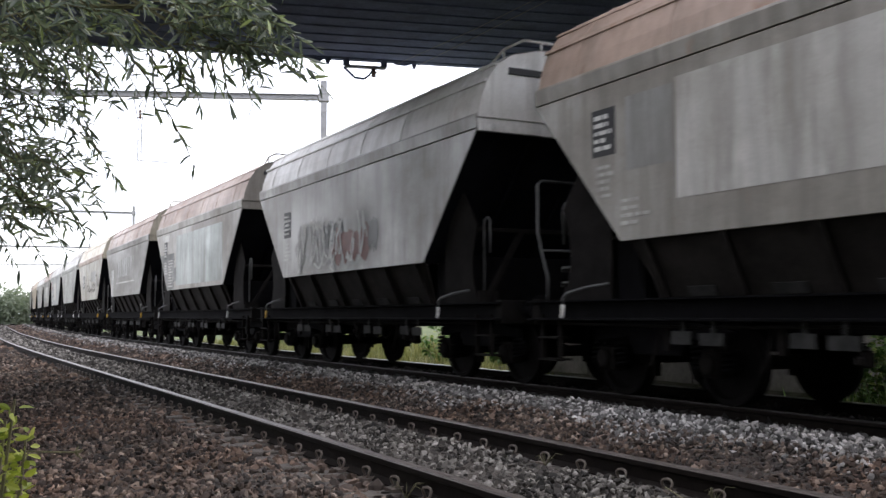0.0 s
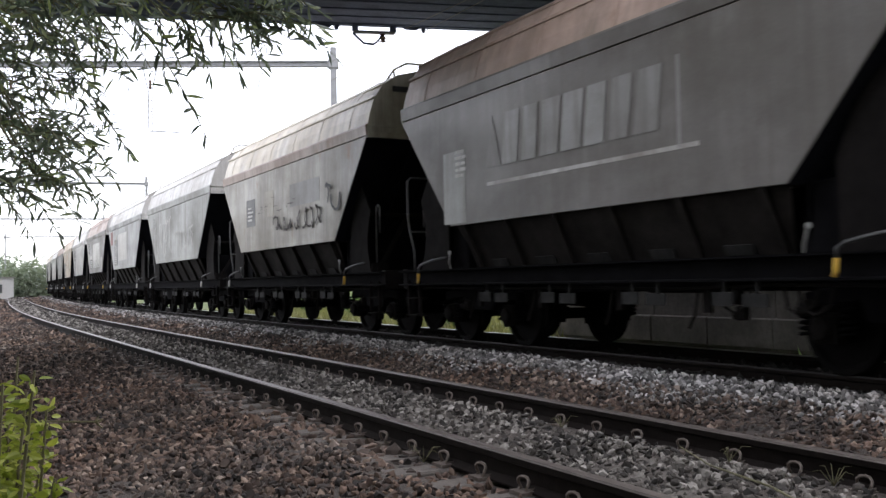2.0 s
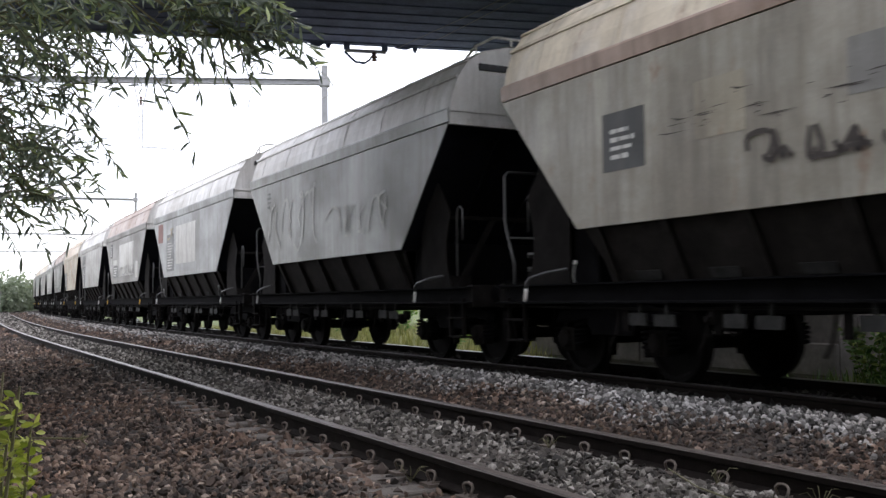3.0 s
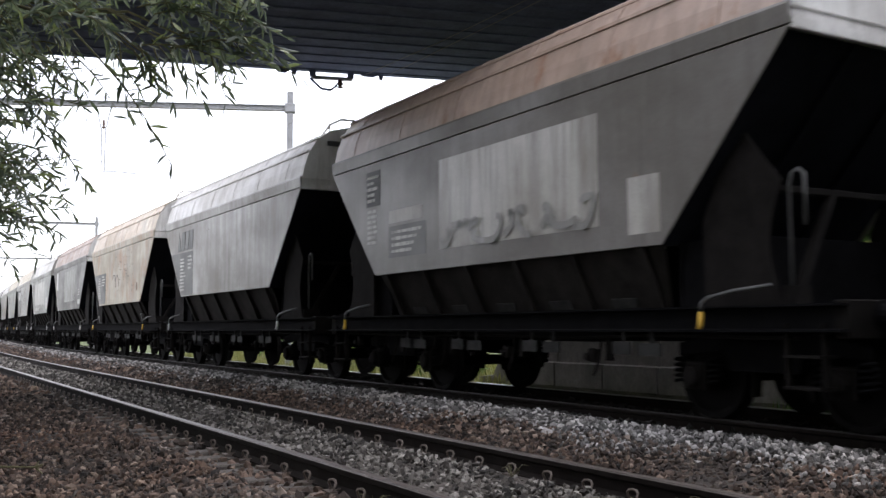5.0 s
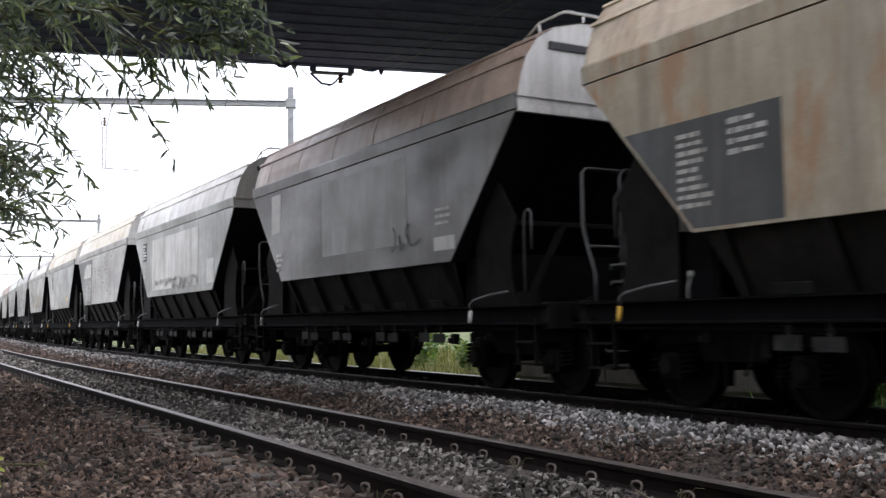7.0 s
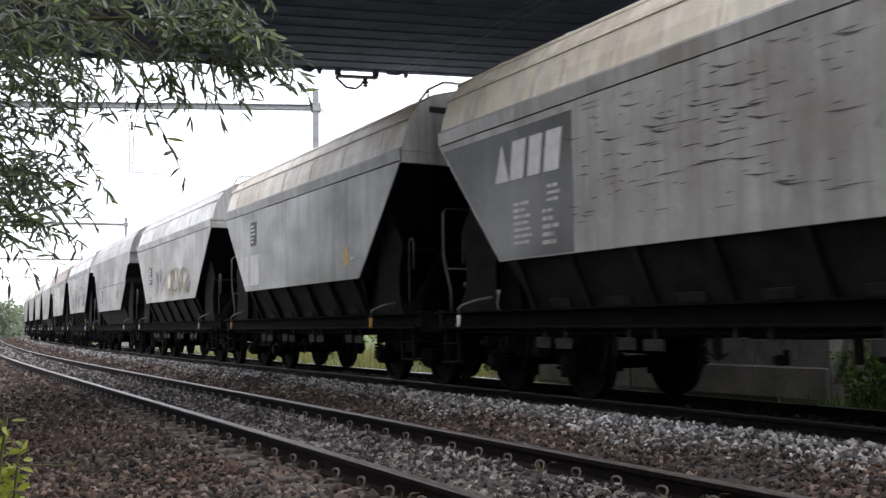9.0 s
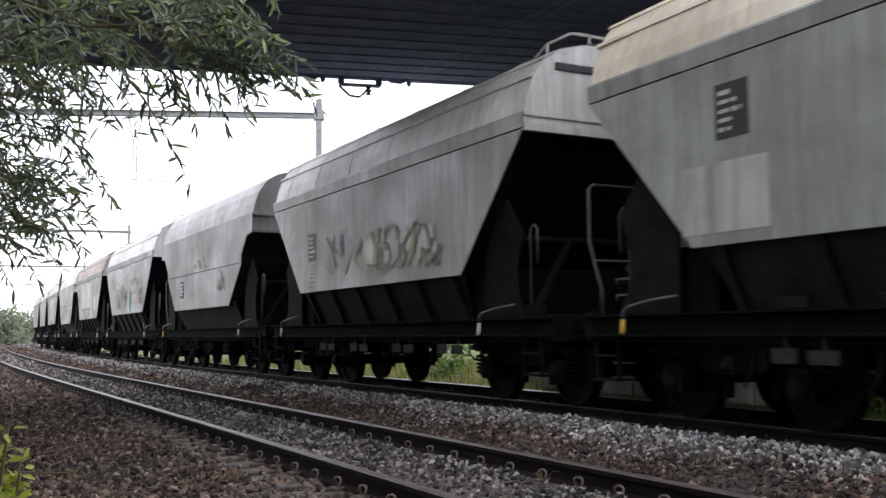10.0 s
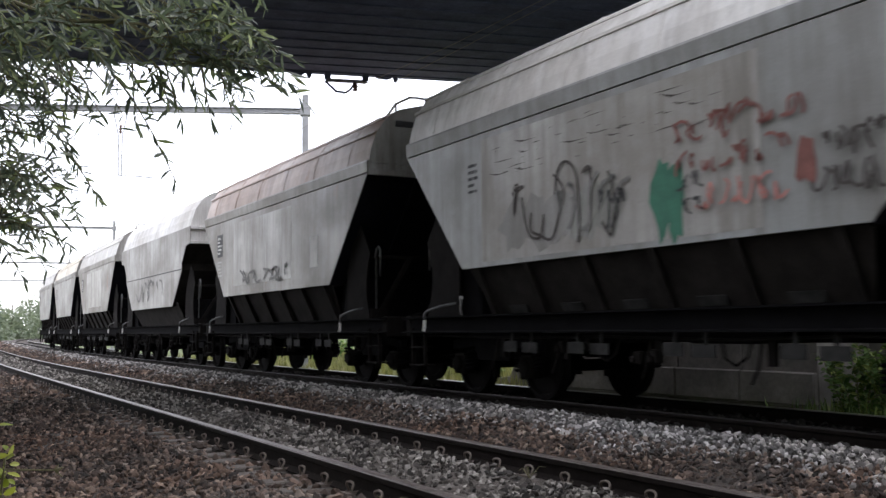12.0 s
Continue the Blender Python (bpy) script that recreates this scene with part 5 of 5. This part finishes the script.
def build_willow():
    rng = random.Random(11)
    wt = thing("willow_tree", "willow tree with drooping narrow grey-green leaves", "tree")
    base = Vector((-4.3, 1.2, -0.45))
    b = Build().tube([base, base + Vector((0.1, 0.1, 1.4)), base + Vector((0.35, 0.25, 2.6)), base + Vector((0.3, 0.5, 4.0)), base + Vector((0.5, 0.4, 5.6))], 0.22, 10, taper=0.35)
    piece("trunk", b.mesh("trunk", BARK, smooth=True), wt)
    proto = leaf_mesh("leaf", 1.0, 0.2, LEAF)

    def branch(pivot, twigs, spacing, size, singles, lift, thick=0.009):
        tb = Build()
        tb.tube([base + Vector((0.3, 0.25, 2.6)) - pivot, (base + Vector((0.3, 0.25, 3.2))).lerp(pivot, 0.6) - pivot, (0, 0, 0)], 0.03, 6, taper=thick / 0.03)
        leaves = grow(twigs, rng, tb, pivot, spacing, size)
        for tw in twigs[::6]:
            tb.tube([(0, 0, 0), (tw[0] - pivot) * 0.55 + Vector((0, 0, 0.06)), tw[0] - pivot], 0.006, 4, taper=0.6)
        br = piece("branch", tb.mesh("branch", TWIG), wt, Matrix.Translation(pivot))
        rng.shuffle(leaves)
        poses = [leaf_pose(q, d, rng, s) for q, d, s in leaves]
        for m in poses[:singles]:
            piece("leaf", proto, br, m)
        fo = piece("foliage", joined_leaves("foliage", poses[singles:], proto, LEAF), br)
        tagged(fo, kind="stuff")
        branches.append((br, pivot, lift))

    def droop(p0, p1, sag=0.05, n=5):
        p0, p1 = Vector(p0), Vector(p1)
        return [p0.lerp(p1, i / n) + Vector((0, 0, sag * math.sin(math.pi * i / n))) for i in range(n + 1)]

    # upper canopy
    tw = []
    for i in range(64):
        d = rng.uniform(2.7, 3.7)
        x0 = rng.uniform(-160, 400)
        y0 = rng.uniform(-110, 25)
        tw.append(droop(spot(x0, y0, d), spot(x0 + rng.uniform(40, 150), y0 + rng.uniform(20, 95), d + rng.uniform(-0.25, 0.25))))
    for i in range(20):
        d = rng.uniform(2.8, 3.4)
        x0 = rng.uniform(-80, 190)
        tw.append(droop(spot(x0, rng.uniform(30, 60), d), spot(x0 + rng.uniform(20, 90), rng.uniform(80, 130), d)))
    for e, y in ((470, 50), (490, 85), (500, 45), (440, 60), (455, 110), (425, 95), (475, 20)):
        tw.append(droop(spot(e - 150, y - 60, 3.0), spot(e, y, 2.95)))
    branch(spot(-260, -220, 3.1), tw, 0.0105, 0.054, 120, 6.5)
    # sprays at the tip of the canopy
    tw = [droop(spot(330, 60, 3.0), spot(570, 150, 2.95), 0.04), droop(spot(300, 70, 3.0), spot(470, 130, 3.0), 0.03), droop(spot(380, 75, 3.0), spot(500, 95, 2.9), 0.02)]
    for e, y in ((560, 82), (565, 112), (530, 62), (548, 120), (520, 100), (500, 125)):
        tw.append(droop(spot(e - 150, y - 45, 3.0), spot(e, y, 2.95), 0.03))
    branch(spot(140, 0, 3.05), tw, 0.014, 0.06, 40, 7.0, 0.006)
    # hanging twigs
    tw = [droop(spot(225, 95, 3.0), spot(345, 300, 3.0), 0.03), droop(spot(260, 60, 3.1), spot(270, 205, 3.1), 0.0), droop(spot(320, 80, 3.0), spot(352, 190, 3.0), 0.0), droop(spot(385, 90, 3.0), spot(405, 190, 3.0), 0.0),
          droop(spot(420, 100, 3.0), spot(445, 185, 3.0), 0.0), droop(spot(180, 80, 3.2), spot(250, 180, 3.2), 0.02), droop(spot(300, 80, 3.2), spot(330, 160, 3.2), 0.0), droop(spot(350, 80, 3.2), spot(380, 150, 3.2), 0.0)]
    for i in range(14):
        x0 = rng.uniform(130, 430)
        tw.append(droop(spot(x0, rng.uniform(60, 90), 3.1), spot(x0 + rng.uniform(0, 50), rng.uniform(115, 175), 3.1), 0.01))
    branch(spot(60, -40, 3.1), tw, 0.0155, 0.055, 60, 5.0, 0.006)
    # curtain at the side
    tw = []
    for i in range(165):
        d = rng.uniform(2.9, 3.9)
        y0 = rng.uniform(50, 380)
        x0 = rng.uniform(-130, 120 - 0.12 * y0)
        tw.append(droop(spot(x0, y0, d), spot(x0 + rng.uniform(30, 110), y0 + rng.uniform(-10, 75), d + rng.uniform(-0.2, 0.2)), 0.02))
    for e, y in ((205, 195), (215, 340), (190, 300), (160, 240), (150, 420), (120, 455), (35, 480), (80, 470), (185, 380), (170, 160)):
        tw.append(droop(spot(e - 80, y - 110, 3.2), spot(e, y, 3.15), 0.02))
    branch(spot(-260, -60, 3.3), tw, 0.0125, 0.047, 80, 2.2, 0.007)
    # the crown over and behind the standing point, out of view, added to block sky light
    clump = leaf_mesh("leaf", 1.0, 0.3, LEAF)
    poses = []
    for i in range(2600):
        a, r = rng.uniform(0, 6.28), 2.6 * math.sqrt(rng.random())
        q = Vector((-4.0 + r * math.cos(a), 0.6 + r * math.sin(a), rng.uniform(2.9, 7.0)))
        if q.y > 0.3 and q.z < 1.4 + 0.42 * q.y + 1.0:
            continue
        poses.append(leaf_pose(q, (rng.uniform(-1, 1), rng.uniform(-1, 1), rng.uniform(-1, 0.2)), rng, rng.uniform(0.15, 0.34)))
    tagged(piece("crown", joined_leaves("crown", poses, clump, LEAF), wt), kind="stuff")


def build_tree(x, y, z, h, r, seed, mat, leaf=0.5, count=900, label="leafy tree beside the railway, added to block the sky", group="trees by the line"):
    rng = random.Random(seed)
    t = thing("tree", label, "tree", pose(x, y, z), group)
    b = Build().tube([(0, 0, 0), (0.05 * h * rng.uniform(-1, 1), 0, h * 0.3), (0.05 * h * rng.uniform(-1, 1), 0.03 * h, h * 0.6), (0, 0, h * 0.9)], 0.035 * h, 8, taper=0.25)
    for i in range(5):
        a = rng.uniform(0, 6.28)
        z0 = h * rng.uniform(0.3, 0.6)
        b.tube([(0, 0, z0), (r * 0.4 * math.cos(a), r * 0.4 * math.sin(a), z0 + h * 0.12), (r * 0.75 * math.cos(a), r * 0.75 * math.sin(a), z0 + h * 0.18)], 0.012 * h, 5, taper=0.3)
    piece("trunk", b.mesh("trunk", BARK), t)
    proto = leaf_mesh("leaf", 1.0, 0.55, mat)
    lobes = [(rng.uniform(-0.5, 0.5) * r, rng.uniform(-0.5, 0.5) * r, h * rng.uniform(0.07, 0.85), r * rng.uniform(0.45, 0.65)) for _ in range(12)]
    poses = []
    for i in range(count):
        lx, ly, lz, lr = rng.choice(lobes)
        v = Vector((rng.gauss(0, 1), rng.gauss(0, 1), rng.gauss(0, 0.8)))
        v = v.normalized() * lr * rng.uniform(0.55, 1.05)
        poses.append(leaf_pose(Vector((lx, ly, lz)) + v, v + Vector((rng.uniform(-1, 1), rng.uniform(-1, 1), -0.5)) * lr * 0.7, rng, leaf * rng.uniform(0.6, 1.3)))
    tagged(piece("crown", joined_leaves("crown", poses, proto, mat), t), kind="stuff")
    return t


def build_bush(x, y, z, h, r, seed, mat, leaf, count, name="bush", label="green bush beside the track", category="bush", group="bushes by the line"):
    rng = random.Random(seed)
    t = thing(name, label, category, pose(x, y, z), group)
    b = Build()
    proto = leaf_mesh("leaf", 1.0, 0.5, mat)
    poses = []
    for i in range(14):
        a = rng.uniform(0, 6.28)
        rr = r * math.sqrt(rng.random())
        top = Vector((rr * math.cos(a), rr * math.sin(a), h * rng.uniform(0.55, 1.0)))
        foot = Vector((top.x * 0.3, top.y * 0.3, 0))
        mid = foot.lerp(top, 0.55) + Vector((0, 0, h * 0.1))
        b.tube([foot, mid, top], 0.008, 4, taper=0.4)
        for k in range(count // 14):
            u = rng.uniform(0.15, 1.0)
            q = foot.lerp(mid, u * 2) if u < 0.5 else mid.lerp(top, u * 2 - 1)
            v = Vector((rng.uniform(-1, 1), rng.uniform(-1, 1), rng.uniform(-0.4, 0.6)))
            poses.append(leaf_pose(q + v * leaf * 0.4, v, rng, leaf * rng.uniform(0.6, 1.3)))
    tagged(piece("stem", b.mesh("stem", TWIG), t), kind="stuff")
    tagged(piece("foliage", joined_leaves("foliage", poses, proto, mat), t), kind="stuff")
    return t


def build_grass(name, s0, s1, o0, o1, count, h, mat, seed):
    """Blades of rough grass on the ground beside the line, in one mesh."""
    rng = random.Random(seed)
    vs, fs = [], []
    for i in range(count):
        s, o = rng.uniform(s0, s1), rng.uniform(o0, o1)
        x, y, _ = at(s, o)
        z = float(bed_z(o)) - 0.02
        a = rng.uniform(0, 6.28)
        hh = h * rng.uniform(0.4, 1.2)
        dx, dy = math.cos(a), math.sin(a)
        w = 0.012 + 0.01 * rng.random()
        lean = rng.uniform(0.1, 0.5) * hh
        x, y = float(x), float(y)
        n = len(vs)
        vs += [(x - dy * w, y + dx * w, z), (x + dy * w, y - dx * w, z), (x + dx * lean * 0.4 + dy * w * 0.7, y + dy * lean * 0.4 - dx * w * 0.7, z + hh * 0.6), (x + dx * lean * 0.4 - dy * w * 0.7, y + dy * lean * 0.4 + dx * w * 0.7, z + hh * 0.6), (x + dx * lean, y + dy * lean, z + hh)]
        fs += [(n, n + 1, n + 2, n + 3), (n + 3, n + 2, n + 4)]
    me = bpy.data.meshes.new(name)
    me.from_pydata(vs, [], fs)
    me.materials.append(mat)
    tagged(piece(name, me), "rough yellow-green grass beside the track", "grass", kind="stuff")


build_willow()
# thick unseen trees along the near side of the line, behind and beside the standing point, added to block sky light
for i in range(9):
    rg = random.Random(300 + i)
    s = -27 + 4.1 * i
    o = (-7.6 if -6 < s < 4 else -6.6) - rg.uniform(0, 1.2) - (0.6 if s > 4 else 0)
    x, y, _ = at(s, o)
    build_tree(float(x), float(y), -0.55, rg.uniform(11.5, 13.0), rg.uniform(3.0, 3.5), 40 + i, BUSH, 0.65, 3000)
# more unseen trees, added to darken what the near wagon sides reflect
for i in range(3, 5):
    rg = random.Random(360 + i)
    x, y, _ = at(9 + 4.3 * i, -9.4 - rg.uniform(0, 1.0))
    build_tree(float(x), float(y), -0.55, rg.uniform(8.5, 10.5), rg.uniform(2.7, 3.1), 140 + i, BUSH, 0.6, 2600)
# and on the far side, beyond the bridge's foot, added to shut out bright sky
for i in range(3):
    rg = random.Random(330 + i)
    x, y, _ = at(-13 + 5.2 * i, SPACING + rg.uniform(7.5, 9))
    build_tree(float(x), float(y), 0.0, rg.uniform(7, 9), rg.uniform(2.8, 3.3), 60 + i, BUSH, 0.55, 2200)
# smaller trees added to cover bright sky between the wagons
for i, (s, o, h, r) in enumerate([(5.5, 7.0, 6.5, 2.2), (8.6, 6.4, 6.0, 2.0), (11.0, 6.0, 5.5, 1.7)]):
    x, y, _ = at(s, SPACING + o)
    build_tree(float(x), float(y), -0.2, h, r, 170 + i, BUSH, 0.3, 5200)
# distance
for i, (ang, dist, h) in enumerate([(27, 150, 7.5), (25.5, 175, 8), (24, 160, 6.5), (22.8, 190, 8), (21.5, 210, 8), (28.5, 140, 8.5), (20, 230, 9.5), (26.3, 230, 10)]):
    a = radians(ang)
    build_tree(-dist * math.sin(a), dist * math.cos(a), -0.9, h, h * 0.55, 70 + i, FARLEAF, 0.55, 2600, "hazy green tree in the distance", "distant trees")
# bushes beyond the far track
for i, (s, o, h, r) in enumerate([(24.5, 3.6, 0.9, 0.8), (9.5, 4.2, 1.1, 0.9), (8.0, 3.7, 0.8, 0.7), (10.6, 4.6, 1.2, 0.8), (6.5, 4.4, 1.2, 1.0), (27, 5.5, 1.2, 1.2), (31, 5.5, 1.3, 1.3), (22.3, 4.2, 0.9, 0.6), (35, 5, 1.0, 1.2), (40, 5, 1.2, 1.4)]):
    x, y, _ = at(s, SPACING + o)
    build_bush(float(x), float(y), float(bed_z(SPACING + o)) - 0.03, h, r, 90 + i, BUSH, 0.14, 420)
for i, (s, o, h, r) in enumerate([(11.3, 3.5, 1.1, 0.6), (10.4, 3.4, 1.3, 0.8), (9.6, 3.3, 0.9, 0.7), (10.9, 4.4, 1.6, 0.8), (8.9, 3.6, 1.2, 0.8)]):
    x, y, _ = at(s, SPACING + o)
    build_bush(float(x), float(y), float(bed_z(SPACING + o)) - 0.03, h, r, 160 + i, BUSH, 0.1, 800)
build_grass("grass_verge", 19, 48, SPACING + 2.4, SPACING + 6.5, 9000, 0.4, GRASSBLADE, 3)
build_grass("grass_tufts", 3, 12, SPACING + 2.3, SPACING + 5.5, 2600, 0.35, BUSH, 4)
build_grass("grass_near", 1, 9, -5.2, -3.9, 1500, 0.22, BUSH, 6)
# the yellow-green shrub at the near edge
for i, (px, d, h, r) in enumerate([(-14, 2.5, 1.12, 0.15), (-80, 2.3, 1.25, 0.24), (-10, 2.35, 0.8, 0.14), (-60, 2.7, 1.2, 0.2), (-50, 2.1, 0.75, 0.22)]):
    q = spot(px, 700, d)
    build_bush(q.x, q.y, -0.4, h, r, 120 + i, LEAF_YELLOW, 0.03, 1300, "shrub", "yellow-green leafy shrub growing in the ballast", "shrub", "shrubs in the ballast")


def build_stem():
    st = thing("dry_plant", "thin dry plant stem with a small seed head", "dry plant")
    a, c = spot(-60, 800, 2.45), spot(140, 796, 2.45)
    b = Build().tube([Vector((a.x - 0.1, a.y, -0.4)), a, a.lerp(c, 0.5) + Vector((0, 0, 0.006)), c], 0.0035, 5, taper=0.6)
    piece("stem", b.mesh("stem", TWIG), st)
    b = Build()
    rng = random.Random(3)
    for i in range(7):
        v = Vector((rng.uniform(0.2, 1), rng.uniform(-0.6, 0.6), rng.uniform(-0.8, 0.8))) * 0.025
        b.tube([c, c + v], 0.003, 4, taper=0.4)
    piece("seed_head", b.mesh("seed_head", TWIG), st)


def build_house():
    h = thing("white_building", "small white building far beside the line", "building", pose(-67, 135.5, -0.6, 0, 0, 26))
    piece("wall", Build().box((0, 0, 1.6), (9, 6, 3.2)).mesh("wall", WHITE), h)
    piece("roof", Build().prism([(-3.3, 3.2), (3.3, 3.2), (3.3, 3.35), (-3.3, 3.35)], -4.7, 4.7, "x").mesh("roof", CONCRETE), h)
    for x in (-2.5, 0, 2.5):
        piece("window", Build().box((x, -3.02, 1.7), (1.1, 0.06, 1.2)).mesh("window", M_DARK), h)


def build_stick():
    st = thing("dry_stick", "thin dry stick lying on the ballast", "stick")
    pts = [(*[float(q) for q in at(a, o)[:2]], z) for a, o, z in ((5.0, -0.15, -0.09), (5.5, 0.05, -0.075), (6.1, 0.2, -0.08), (6.6, 0.42, -0.07))]
    piece("stick", Build().tube(pts, 0.008, 5, taper=0.5).mesh("stick", TWIG), st)
    rg = random.Random(8)
    for s, o in ((8.1, 0.55), (5.6, 0.6), (7.4, -0.95), (6.4, 0.62)):
        tf = thing("dry_weed", "tuft of dry weed stalks beside the rail", "dry weed", group="dry weeds by the rail")
        x, y, _ = at(s, o)
        b = Build()
        for i in range(7):
            v = Vector((rg.uniform(-0.12, 0.12), rg.uniform(-0.12, 0.12), rg.uniform(0.04, 0.12)))
            q = Vector((float(x), float(y), -0.15))
            b.tube([q, q + v * 0.6 + Vector((0, 0, 0.04)), q + v], 0.003, 4, taper=0.4)
        tagged(piece("stalk", b.mesh("stalk", TWIG), tf), kind="stuff")


build_stem()
build_stick()
build_house()

# how far the wind lifts the willow's branches, from time to time
WIND = [(0, 0), (0.5, 0.05), (1, -0.05), (1.5, 0.1), (2, 0), (2.5, 0), (3, -0.05), (3.6, 0.2), (4.3, 0.5), (5, 0.75), (5.5, 1), (6, 1.1), (6.5, 0.75),
        (7, 0.85), (7.8, 0.5), (8.5, 0.1), (9, -0.1), (9.5, 0.05), (10, 0), (10.5, -0.1), (11, -0.1), (11.5, -0.05), (12, 0)]


def motions():
    steps = [i * 0.4 for i in range(31)]
    for i, w in enumerate(wagons):
        walk(w, [(t, wagon_pose(i, t)) for t in steps])
    # wheels roll: travel is towards -x, so they turn against the y axis
    ticks = [i / FPS for i in range(361)]
    for ws, ax in wheelsets:
        walk(ws, [(t, pose(ax, 0, WHEEL_R) @ pose(0, 0, 0, 0, -math.degrees(run(t) / WHEEL_R), 0)) for t in ticks])
    for br, pivot, lift in branches:
        walk(br, [(t, Matrix.Translation(pivot) @ pose(0, 0, 0, 0, -lift * k, 0)) for t, k in WIND])


motions()
